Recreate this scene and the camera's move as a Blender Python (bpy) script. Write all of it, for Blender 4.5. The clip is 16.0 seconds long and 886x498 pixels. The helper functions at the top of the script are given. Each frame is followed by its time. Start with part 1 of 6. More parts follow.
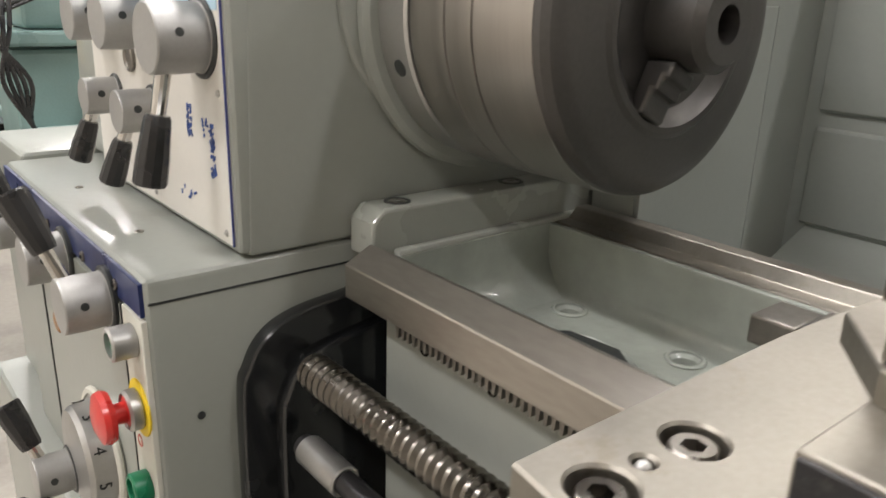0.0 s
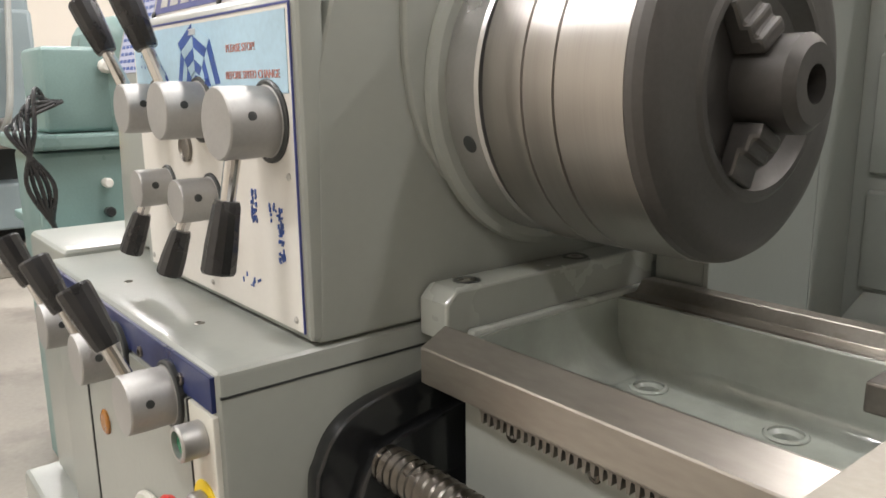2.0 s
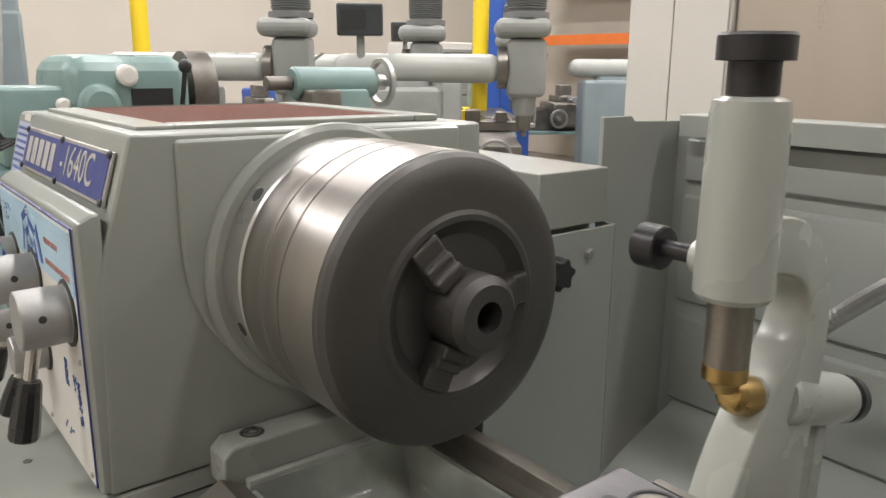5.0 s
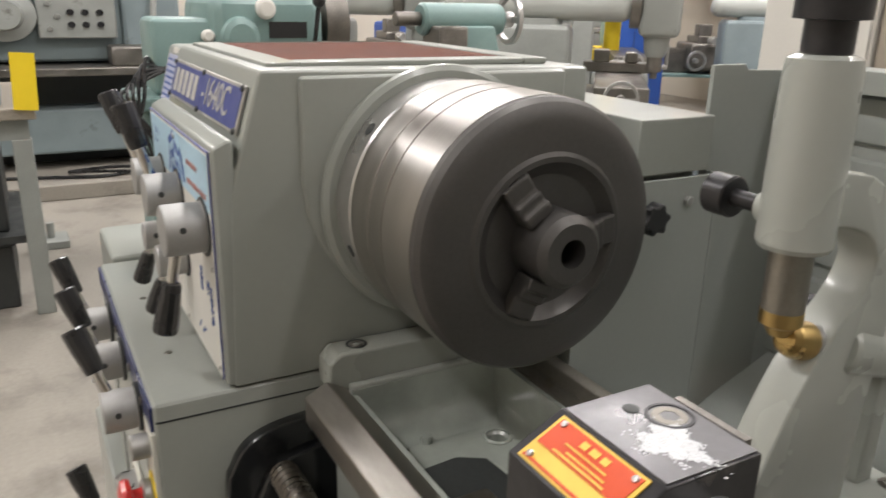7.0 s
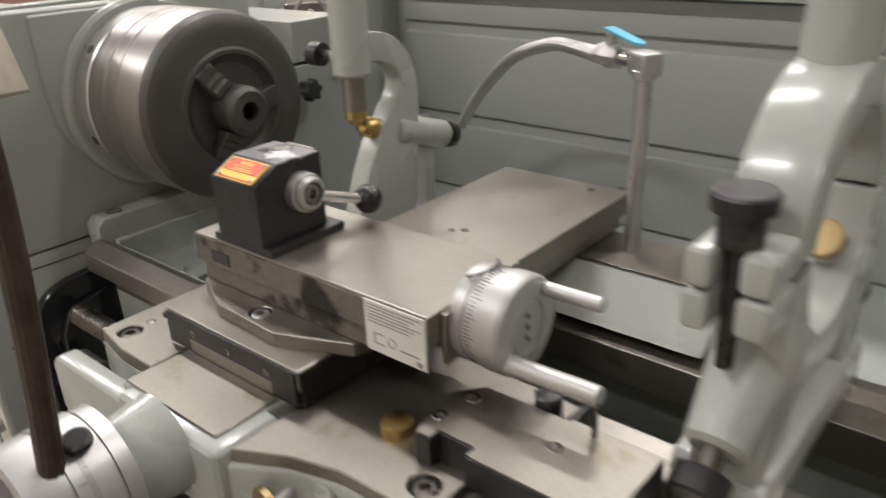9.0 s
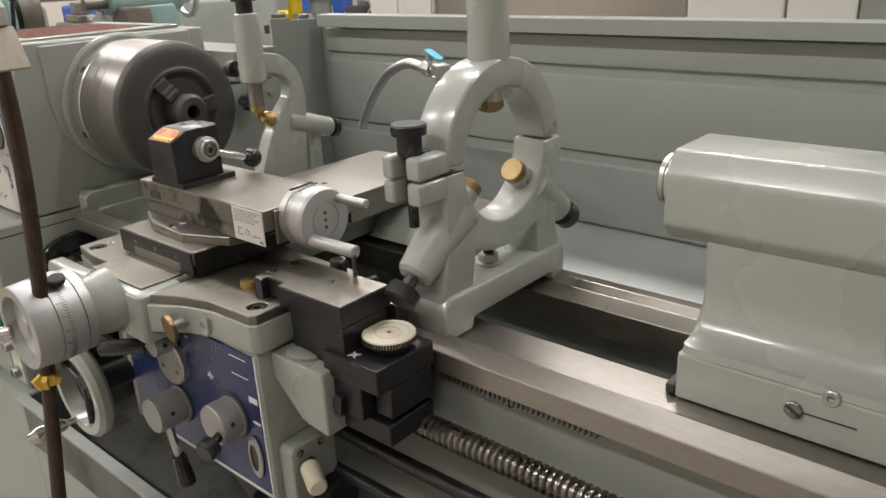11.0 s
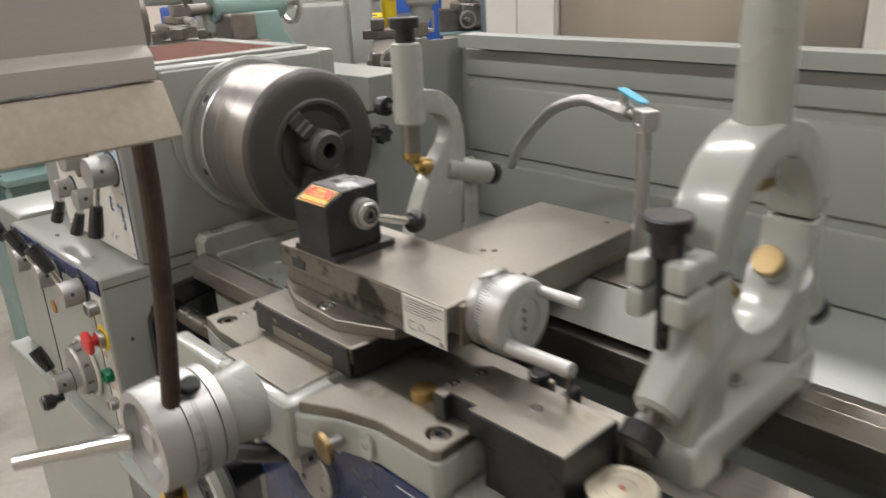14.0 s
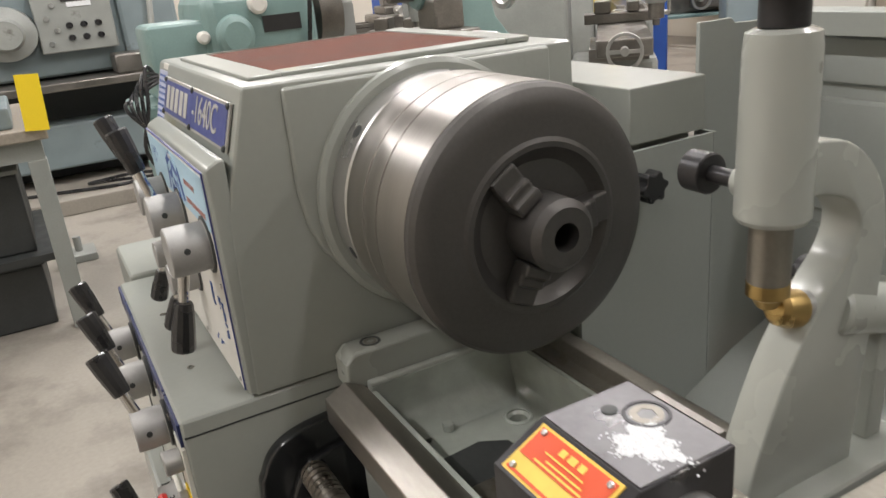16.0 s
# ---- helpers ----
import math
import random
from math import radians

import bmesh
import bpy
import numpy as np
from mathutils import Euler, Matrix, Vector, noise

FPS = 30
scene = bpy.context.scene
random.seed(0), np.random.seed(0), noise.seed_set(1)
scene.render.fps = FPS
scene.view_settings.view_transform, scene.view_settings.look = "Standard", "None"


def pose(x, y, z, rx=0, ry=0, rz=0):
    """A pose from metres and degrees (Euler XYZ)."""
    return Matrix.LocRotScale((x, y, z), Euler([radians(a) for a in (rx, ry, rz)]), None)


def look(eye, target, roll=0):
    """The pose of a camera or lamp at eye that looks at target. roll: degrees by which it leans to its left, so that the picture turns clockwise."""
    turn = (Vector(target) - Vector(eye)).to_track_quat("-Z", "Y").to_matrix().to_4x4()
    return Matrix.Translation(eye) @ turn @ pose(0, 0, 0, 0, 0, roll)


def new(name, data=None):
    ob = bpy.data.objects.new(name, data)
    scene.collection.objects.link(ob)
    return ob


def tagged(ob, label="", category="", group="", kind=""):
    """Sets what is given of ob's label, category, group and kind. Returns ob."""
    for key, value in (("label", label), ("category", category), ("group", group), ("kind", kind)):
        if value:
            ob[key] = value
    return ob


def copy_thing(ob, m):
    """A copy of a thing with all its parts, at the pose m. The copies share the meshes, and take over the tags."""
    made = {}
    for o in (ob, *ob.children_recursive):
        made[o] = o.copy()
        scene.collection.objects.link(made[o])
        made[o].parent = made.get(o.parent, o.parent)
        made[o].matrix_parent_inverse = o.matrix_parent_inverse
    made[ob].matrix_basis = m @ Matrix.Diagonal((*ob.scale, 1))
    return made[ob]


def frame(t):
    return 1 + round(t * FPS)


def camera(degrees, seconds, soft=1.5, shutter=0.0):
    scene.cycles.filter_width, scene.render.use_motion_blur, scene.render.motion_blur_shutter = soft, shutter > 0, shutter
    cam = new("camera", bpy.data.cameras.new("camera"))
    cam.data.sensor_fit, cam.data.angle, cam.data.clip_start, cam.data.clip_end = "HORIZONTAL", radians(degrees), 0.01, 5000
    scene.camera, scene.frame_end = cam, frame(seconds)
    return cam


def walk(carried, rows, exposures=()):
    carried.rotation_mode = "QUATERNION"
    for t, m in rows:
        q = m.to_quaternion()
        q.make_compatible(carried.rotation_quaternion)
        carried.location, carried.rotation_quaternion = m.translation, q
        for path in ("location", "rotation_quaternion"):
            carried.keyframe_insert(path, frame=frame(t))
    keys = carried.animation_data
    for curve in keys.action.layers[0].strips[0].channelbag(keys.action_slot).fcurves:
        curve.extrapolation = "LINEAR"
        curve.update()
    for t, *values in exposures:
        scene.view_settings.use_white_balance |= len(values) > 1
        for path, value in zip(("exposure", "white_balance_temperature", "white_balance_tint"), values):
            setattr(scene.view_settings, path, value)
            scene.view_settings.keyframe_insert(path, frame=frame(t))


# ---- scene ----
cam = camera(60.0, 16.0, shutter=0.5)
PATH = [
    (0, (0.504, -0.426, 1.101), (-0.961, 0.778, 0.465), 1.8),
    (0.5, (0.482, -0.448, 1.076), (-0.987, 0.765, 0.469), 1.5),
    (1, (0.471, -0.465, 1.075), (-1.034, 0.732, 0.525), -0.1),
    (1.5, (0.458, -0.458, 1.079), (-1.061, 0.752, 0.602), -0.3),
    (2, (0.457, -0.454, 1.089), (-1.062, 0.778, 0.671), -0.7),
    (2.5, (0.456, -0.45, 1.092), (-1.055, 0.798, 0.697), -0.7),
    (3, (0.464, -0.447, 1.103), (-1.04, 0.811, 0.709), -0.5),
    (3.5, (0.499, -0.421, 1.167), (-0.982, 0.852, 0.734), 0.2),
    (4, (0.556, -0.395, 1.225), (-0.927, 0.871, 0.778), -0.2),
    (5.3, (0.645, -0.338, 1.268), (-0.895, 0.850, 0.800), 0.8),
    (6.5, (0.686, -0.338, 1.274), (-0.931, 0.715, 0.748), 1.7),
    (7, (0.681, -0.35, 1.275), (-0.979, 0.575, 0.652), 1.3),
    (7.5, (0.691, -0.369, 1.29), (-0.999, 0.482, 0.643), -0.1),
    (8, (0.748, -0.394, 1.294), (-0.907, 0.509, 0.625), -1.2),
    (8.5, (0.878, -0.476, 1.315), (-0.552, 0.703, 0.563), -2.1),
    (9, (1.013, -0.539, 1.305), (-0.181, 0.844, 0.492), -2.5),
    (9.5, (1.167, -0.591, 1.299), (-0.006, 0.824, 0.511), -2.9),
    (12, (1.467, -0.725, 1.33), (0.189, 0.651, 0.643), -2.8),
    (12.5, (1.472, -0.721, 1.331), (0.191, 0.646, 0.628), -2.8),
    (13, (1.454, -0.713, 1.327), (0.163, 0.641, 0.62), -2.7),
    (13.5, (1.355, -0.675, 1.335), (0.039, 0.653, 0.624), -2.7),
    (14, (1.167, -0.631, 1.345), (-0.205, 0.642, 0.641), -2.8),
    (14.5, (1.025, -0.559, 1.335), (-0.402, 0.668, 0.66), -3.0),
    (15, (0.861, -0.426, 1.303), (-0.695, 0.629, 0.62), -4.4),
    (15.5, (0.738, -0.339, 1.289), (-0.913, 0.55, 0.592), -5.2),
    (16, (0.693, -0.328, 1.298), (-0.977, 0.522, 0.599), -5.6),
]
walk(cam, [(t, look(eye, target, roll)) for t, eye, target, roll in PATH], exposures=[(0.0, 0.28), (2.5, 0.28), (4.0, 0.0), (6.5, -0.16), (8.0, -0.14), (9.0, -0.22), (12.0, -0.20), (14.0, -0.22), (16.0, -0.12)])
# ---- world and light ----
world = bpy.data.worlds.new("shop_air")
world.use_nodes = True
scene.world = world
world.node_tree.nodes["Background"].inputs[0].default_value = (0.85, 0.92, 1.0, 1)
world.node_tree.nodes["Background"].inputs[1].default_value = 0.02
scene.view_settings.exposure = 0.0


# ---- materials ----
def material(name, base, rough=0.5, metal=0.0, vary=0.12, scale=8.0, bump=0.05, fine=180.0, coat=0.0, rvary=0.12, stretch=(1, 1, 1), dirt=None, spec=0.5, dirt_scale=3.0, dirt_at=0.62):
    m = bpy.data.materials.new(name)
    m.use_nodes = True
    nt = m.node_tree
    n, lk = nt.nodes, nt.links
    b = n["Principled BSDF"]
    tc = n.new("ShaderNodeTexCoord")
    mp = n.new("ShaderNodeMapping")
    mp.inputs["Scale"].default_value = stretch
    lk.new(tc.outputs["Object"], mp.inputs[0])
    big = n.new("ShaderNodeTexNoise")
    big.inputs["Scale"].default_value, big.inputs["Detail"].default_value = scale, 5
    small = n.new("ShaderNodeTexNoise")
    small.inputs["Scale"].default_value, small.inputs["Detail"].default_value = fine, 4
    lk.new(mp.outputs[0], big.inputs["Vector"])
    lk.new(mp.outputs[0], small.inputs["Vector"])
    mix = n.new("ShaderNodeMix")
    mix.data_type = "RGBA"
    mix.inputs[6].default_value = (*[c * (1 - vary) for c in base], 1)
    mix.inputs[7].default_value = (*[min(1, c * (1 + vary)) for c in base], 1)
    add = n.new("ShaderNodeMath")
    add.operation = "MULTIPLY_ADD"
    add.inputs[1].default_value, add.inputs[2].default_value = 0.35, 0.0
    lk.new(small.outputs["Fac"], add.inputs[0])
    sm = n.new("ShaderNodeMath")
    sm.operation = "MULTIPLY_ADD"
    sm.inputs[1].default_value = 0.65
    lk.new(big.outputs["Fac"], sm.inputs[0])
    lk.new(add.outputs[0], sm.inputs[2])
    rg = n.new("ShaderNodeMapRange")
    rg.inputs[1].default_value, rg.inputs[2].default_value = 0.3, 0.7
    lk.new(sm.outputs[0], rg.inputs[0])
    lk.new(rg.outputs[0], mix.inputs[0])
    col = mix.outputs[2]
    if dirt:
        dn = n.new("ShaderNodeTexNoise")
        dn.inputs["Scale"].default_value, dn.inputs["Detail"].default_value, dn.inputs["Roughness"].default_value = dirt_scale, 8, 0.65
        lk.new(mp.outputs[0], dn.inputs["Vector"])
        dr = n.new("ShaderNodeMapRange")
        dr.inputs[1].default_value, dr.inputs[2].default_value = dirt_at, dirt_at + 0.12
        lk.new(dn.outputs["Fac"], dr.inputs[0])
        dm = n.new("ShaderNodeMix")
        dm.data_type = "RGBA"
        lk.new(dr.outputs[0], dm.inputs[0])
        lk.new(col, dm.inputs[6])
        dm.inputs[7].default_value = (*dirt, 1)
        col = dm.outputs[2]
    lk.new(col, b.inputs["Base Color"])
    rr = n.new("ShaderNodeMapRange")
    rr.inputs[1].default_value, rr.inputs[2].default_value = 0.3, 0.7
    rr.inputs[3].default_value, rr.inputs[4].default_value = max(0.03, rough - rvary), min(1, rough + rvary)
    lk.new(big.outputs["Fac"], rr.inputs[0])
    lk.new(rr.outputs[0], b.inputs["Roughness"])
    b.inputs["Metallic"].default_value = metal
    b.inputs["Specular IOR Level"].default_value = spec
    b.inputs["Coat Weight"].default_value = coat
    b.inputs["Coat Roughness"].default_value = 0.12
    if bump:
        bp = n.new("ShaderNodeBump")
        bp.inputs["Strength"].default_value, bp.inputs["Distance"].default_value = bump, 0.002
        lk.new(small.outputs["Fac"], bp.inputs["Height"])
        lk.new(bp.outputs[0], b.inputs["Normal"])
    return m


GREY = material("machine_grey_paint", (0.30, 0.315, 0.285), 0.36, vary=0.035, scale=5, bump=0.09, fine=140, coat=0.25, rvary=0.05)
CAST = material("glossy_cast_paint", (0.36, 0.375, 0.34), 0.27, vary=0.03, scale=6, bump=0.14, fine=75, coat=0.4, rvary=0.03)
PITGREY = material("trough_paint", (0.36, 0.385, 0.345), 0.16, vary=0.14, scale=14, bump=0.5, fine=60, coat=1.0, rvary=0.08)
SHEET = material("guard_sheet_paint", (0.33, 0.35, 0.325), 0.40, vary=0.04, scale=3, bump=0.04, fine=160, coat=0.1, rvary=0.05)
STEEL = material("ground_steel", (0.275, 0.256, 0.222), 0.44, 0.92, vary=0.16, scale=14, bump=0.07, fine=300, dirt=(0.20, 0.165, 0.115), dirt_scale=16, dirt_at=0.60, rvary=0.07)
GRIMESTEEL = material("grimy_steel", (0.20, 0.185, 0.16), 0.45, 0.8, vary=0.3, scale=26, bump=0.12, fine=160, dirt=(0.035, 0.032, 0.026), dirt_scale=22, dirt_at=0.50)
OILBLACK = material("black_oil_film", (0.018, 0.016, 0.014), 0.42, 0.2, vary=0.4, scale=20, bump=0.12, fine=120, dirt=(0.06, 0.052, 0.042), dirt_scale=18, dirt_at=0.64)
DIALALU = material("satin_aluminium", (0.50, 0.50, 0.49), 0.42, 0.7, vary=0.05, scale=24, bump=0.03, fine=320, dirt=(0.45, 0.44, 0.42), dirt_scale=16, dirt_at=0.66, rvary=0.05)
HUBALU = material("blasted_hub_aluminium", (0.40, 0.395, 0.38), 0.52, 0.6, vary=0.08, scale=26, bump=0.05, fine=340, dirt=(0.26, 0.25, 0.23), dirt_scale=24, dirt_at=0.64, rvary=0.05)
PLATEALU = material("bare_sign_border", (0.50, 0.49, 0.46), 0.42, 0.6, vary=0.12, scale=30, bump=0.03)
SCREWBRIGHT = material("bright_thread_steel", (0.20, 0.185, 0.165), 0.28, 1.0, vary=0.25, scale=24, bump=0.05, dirt=(0.06, 0.05, 0.04), dirt_scale=30, dirt_at=0.60)
WAYSTEEL = material("way_steel", (0.39, 0.365, 0.33), 0.36, 1.0, vary=0.16, scale=7, bump=0.04, fine=220, stretch=(0.25, 1, 1), dirt=(0.30, 0.255, 0.20), dirt_scale=7, dirt_at=0.63)
CHUCK = material("turned_steel", (0.40, 0.38, 0.355), 0.34, 1.0, vary=0.10, scale=9, bump=0.04, fine=160, stretch=(9, 0.12, 0.12), rvary=0.06)
# Chuck steel darkened in colour, since the +x side gets less light.
CHUCKFACE = material("dull_shaded_steel", (0.095, 0.09, 0.085), 0.50, 0.7, vary=0.14, scale=9, bump=0.02, fine=300)
SATIN = material("satin_chrome", (0.47, 0.465, 0.45), 0.38, 0.85, vary=0.07, scale=20, bump=0.02, fine=300, dirt=(0.33, 0.32, 0.30), dirt_scale=22, dirt_at=0.66)
CHROME = material("bright_chrome", (0.62, 0.61, 0.59), 0.16, 1.0, vary=0.08, scale=20, bump=0.01)
SCREW = material("oiled_screw_steel", (0.22, 0.205, 0.185), 0.27, 1.0, vary=0.2, scale=30, bump=0.05)
BLACK = material("black_plastic", (0.016, 0.016, 0.017), 0.30, vary=0.2, scale=30, bump=0.03, coat=0.2)
# Oily pan paint, its base also darkened for the shadow under the bed.
SHADEDPAN = material("shaded_oily_pan", (0.10, 0.10, 0.088), 0.38, vary=0.3, scale=8, bump=0.08, dirt=(0.045, 0.04, 0.034), dirt_scale=9, dirt_at=0.5)
OXIDE = material("black_oxide_steel", (0.040, 0.039, 0.041), 0.36, 0.6, vary=0.25, scale=18, bump=0.05, dirt=(0.12, 0.115, 0.11), dirt_scale=24, dirt_at=0.62)
BLACKPAINT = material("gloss_black_paint", (0.012, 0.013, 0.014), 0.18, vary=0.2, scale=14, bump=0.04, coat=0.5)
WORNOXIDE = material("worn_oxide_steel", (0.15, 0.145, 0.15), 0.36, 0.7, vary=0.2, scale=40, bump=0.05, dirt=(0.07, 0.068, 0.07), dirt_scale=50, dirt_at=0.60)
# Near-black: dark iron and seams, also painted-in shade for openings and gaps.
DARK = material("dark_iron_and_shade", (0.035, 0.038, 0.037), 0.5, vary=0.3, scale=12)
GREASE = material("greasy_iron", (0.075, 0.066, 0.055), 0.38, 0.55, vary=0.35, scale=22, bump=0.2, fine=120)
BLUE = material("navy_plate", (0.018, 0.028, 0.10), 0.33, vary=0.15, scale=20, bump=0.01, coat=0.2)
SIGNBLUE = material("sign_blue", (0.06, 0.075, 0.25), 0.40, vary=0.12, scale=30, bump=0.0)
WHITEINK = material("white_ink", (0.72, 0.73, 0.74), 0.4, vary=0.05, scale=40, bump=0)
BLUEINK = material("blue_ink", (0.04, 0.10, 0.36), 0.4, vary=0.2, scale=60, bump=0)
REDINK = material("red_ink", (0.55, 0.06, 0.035), 0.45, vary=0.12, scale=60, bump=0)
SIGNINK = material("tarnished_sign_letter", (0.48, 0.47, 0.44), 0.45, vary=0.15, scale=50, bump=0)
GREYINK = material("faded_ink", (0.22, 0.22, 0.22), 0.5, vary=0.1, scale=60, bump=0)
BLACKINK = material("black_ink", (0.02, 0.02, 0.02), 0.5, vary=0.1, scale=60, bump=0)
REDLABEL = material("orange_red_label", (0.62, 0.085, 0.03), 0.4, vary=0.12, scale=50, bump=0.02)
YELLOW = material("label_yellow", (0.75, 0.50, 0.09), 0.45, vary=0.10, scale=40, bump=0.0)
DULLBRASS = material("dull_brass", (0.30, 0.22, 0.11), 0.45, 1.0, vary=0.2, scale=40, bump=0.05)
FADEDRED = material("faded_red_ink", (0.50, 0.24, 0.21), 0.5, vary=0.15, scale=60, bump=0)
BRASS = material("brass", (0.50, 0.35, 0.14), 0.36, 1.0, vary=0.12, scale=30, bump=0.04)
CREAM = material("cream_panel", (0.62, 0.61, 0.54), 0.4, vary=0.05, scale=14, bump=0.02)
BONE = material("bone_plastic", (0.70, 0.64, 0.50), 0.4, vary=0.06, scale=30, bump=0.02)
RED = material("red_plastic", (0.60, 0.03, 0.025), 0.3, vary=0.08, scale=30, bump=0.0, coat=0.3)
GREEN = material("green_plastic", (0.01, 0.16, 0.075), 0.3, vary=0.1, scale=30, bump=0.0)
AMBER = material("amber_glass", (0.30, 0.12, 0.018), 0.12, vary=0.1, scale=30, bump=0.0)
VALVEBLUE = material("blue_vinyl", (0.05, 0.38, 0.55), 0.4, vary=0.08, scale=30, bump=0.0)
MATRED = material("red_rubber_mat", (0.21, 0.085, 0.06), 0.7, vary=0.25, scale=20, bump=0.1)
RUST = material("rusty_rod", (0.070, 0.050, 0.037), 0.5, 0.5, vary=0.4, scale=26, bump=0.3, dirt=(0.045, 0.032, 0.026), dirt_scale=18, dirt_at=0.55)
GUARD = material("scuffed_guard_paint", (0.46, 0.445, 0.41), 0.42, 0.15, vary=0.06, scale=5, bump=0.05, stretch=(1, 1, 3), dirt=(0.30, 0.27, 0.22), dirt_scale=9, dirt_at=0.66)
LIP = material("stained_guard_lip", (0.37, 0.325, 0.26), 0.5, 0.15, vary=0.22, scale=16, bump=0.14, dirt=(0.17, 0.13, 0.09), dirt_scale=14, dirt_at=0.56)
WHITE = material("white_paint", (0.68, 0.66, 0.61), 0.5, vary=0.04, scale=3, bump=0.02)
CHALK = material("white_smudge", (0.60, 0.61, 0.62), 0.8, vary=0.08, scale=60, bump=0.2)
MINT = material("mint_green_paint", (0.19, 0.285, 0.27), 0.38, vary=0.10, scale=6, bump=0.05, dirt=(0.12, 0.15, 0.13), dirt_scale=6, dirt_at=0.66)
SLATE = material("slate_blue_paint", (0.20, 0.245, 0.255), 0.42, vary=0.12, scale=6, bump=0.05, dirt=(0.08, 0.085, 0.08), dirt_scale=6, dirt_at=0.64)
SHOPGREY = material("old_machine_paint", (0.27, 0.28, 0.26), 0.45, vary=0.14, scale=7, bump=0.05, dirt=(0.10, 0.095, 0.08), dirt_scale=7, dirt_at=0.62)
SHOPSTEEL = material("old_machine_steel", (0.22, 0.205, 0.185), 0.4, 0.85, vary=0.25, scale=14, bump=0.1)
RAMGREY = material("pale_machine_enamel", (0.42, 0.43, 0.40), 0.35, vary=0.10, scale=6, bump=0.05, dirt=(0.20, 0.19, 0.16), dirt_scale=6, dirt_at=0.66)
MOTORGREY = material("dusty_motor_grey", (0.17, 0.175, 0.17), 0.5, vary=0.15, scale=9, bump=0.06)
SLATEBLACK = material("dark_readout_plastic", (0.035, 0.038, 0.042), 0.4, vary=0.15, scale=12, bump=0.02)
WOOD = material("bench_wood", (0.27, 0.235, 0.19), 0.6, vary=0.2, scale=10, stretch=(1, 8, 8), bump=0.1)
SIGNYELLOW = material("safety_yellow", (0.85, 0.62, 0.02), 0.5, vary=0.04, scale=20, bump=0)
BINBLUE = material("bin_blue", (0.03, 0.10, 0.42), 0.45, vary=0.12, scale=9, bump=0)
RACKORANGE = material("rack_orange", (0.65, 0.16, 0.03), 0.5, vary=0.1, scale=9, bump=0)
CONCRETE = material("polished_concrete", (0.31, 0.285, 0.245), 0.42, vary=0.16, scale=1.6, bump=0.05, fine=60, dirt=(0.20, 0.18, 0.155), dirt_scale=1.7, dirt_at=0.50)
WALLPAINT = material("shop_wall_paint", (0.62, 0.575, 0.50), 0.7, vary=0.04, scale=2, bump=0.02)
CEILING = material("ceiling_paint", (0.42, 0.42, 0.41), 0.8, vary=0.06, scale=2, bump=0.02)
BRONZE = material("brushed_sheet", (0.52, 0.475, 0.43), 0.30, 1.0, vary=0.05, scale=3, bump=0.015, stretch=(4, 4, 1), rvary=0.03)
LAMPGLOW = bpy.data.materials.new("lamp_diffuser")
LAMPGLOW.use_nodes = True
LAMPGLOW.node_tree.nodes["Principled BSDF"].inputs["Emission Color"].default_value = (1, 0.95, 0.86, 1)
LAMPGLOW.node_tree.nodes["Principled BSDF"].inputs["Emission Strength"].default_value = 9.0


# ---- mesh helpers ----
def bevelled(bm, width, seg=2, angle=30):
    if width:
        edges = [e for e in bm.edges if len(e.link_faces) == 2 and e.calc_face_angle(0) > radians(angle)]
        bmesh.ops.bevel(bm, geom=edges, offset=width, segments=seg, profile=0.5, affect="EDGES", clamp_overlap=True)
    return bm


def box(x0, x1, y0, y1, z0, z1, bev=0.0, seg=2):
    bm = bmesh.new()
    bmesh.ops.create_cube(bm, size=1)
    for v in bm.verts:
        v.co = ((x0 + x1) / 2 + v.co.x * (x1 - x0), (y0 + y1) / 2 + v.co.y * (y1 - y0), (z0 + z1) / 2 + v.co.z * (z1 - z0))
    return bevelled(bm, bev, seg)


def prism(pts, axis, lo, hi, bev=0.0, seg=2, angle=30):
    """A closed outline, pushed along one axis. Outline coordinates: x -> (y, z), y -> (x, z), z -> (x, y)."""
    def at(p, h):
        return {"x": (h, *p), "y": (p[0], h, p[1]), "z": (*p, h)}[axis]
    bm = bmesh.new()
    a = [bm.verts.new(at(p, lo)) for p in pts]
    b = [bm.verts.new(at(p, hi)) for p in pts]
    bm.faces.new(a)
    bm.faces.new(b[::-1])
    for i in range(len(pts)):
        j = (i + 1) % len(pts)
        bm.faces.new((a[j], a[i], b[i], b[j]))
    bmesh.ops.recalc_face_normals(bm, faces=bm.faces)
    return bevelled(bm, bev, seg, angle)


def turned(p0, way, profile, seg=32):
    """Turned round an axis from p0 along way: rows of (distance, radius)."""
    way = Vector(way).normalized()
    side = way.orthogonal().normalized()
    other = way.cross(side)
    bm = bmesh.new()
    rings = []
    for d, r in profile:
        c = Vector(p0) + way * d
        rings.append([bm.verts.new(c + (side * math.cos(a) + other * math.sin(a)) * max(r, 1e-5)) for a in (2 * math.pi * k / seg for k in range(seg))])
    for q, w in zip(rings, rings[1:]):
        for k in range(seg):
            bm.faces.new((q[k], q[(k + 1) % seg], w[(k + 1) % seg], w[k]))
    bm.faces.new(rings[0][::-1])
    bm.faces.new(rings[-1])
    bmesh.ops.recalc_face_normals(bm, faces=bm.faces)
    return bm


def rod(p0, p1, r, r2=None, seg=20, bev=None):
    d = (Vector(p1) - Vector(p0)).length
    r2 = r if r2 is None else r2
    e = min(r, r2, d) * 0.12 if bev is None else bev
    return turned(p0, Vector(p1) - Vector(p0), [(0, r - e), (e, r), (d - e, r2), (d, r2 - e)], seg)


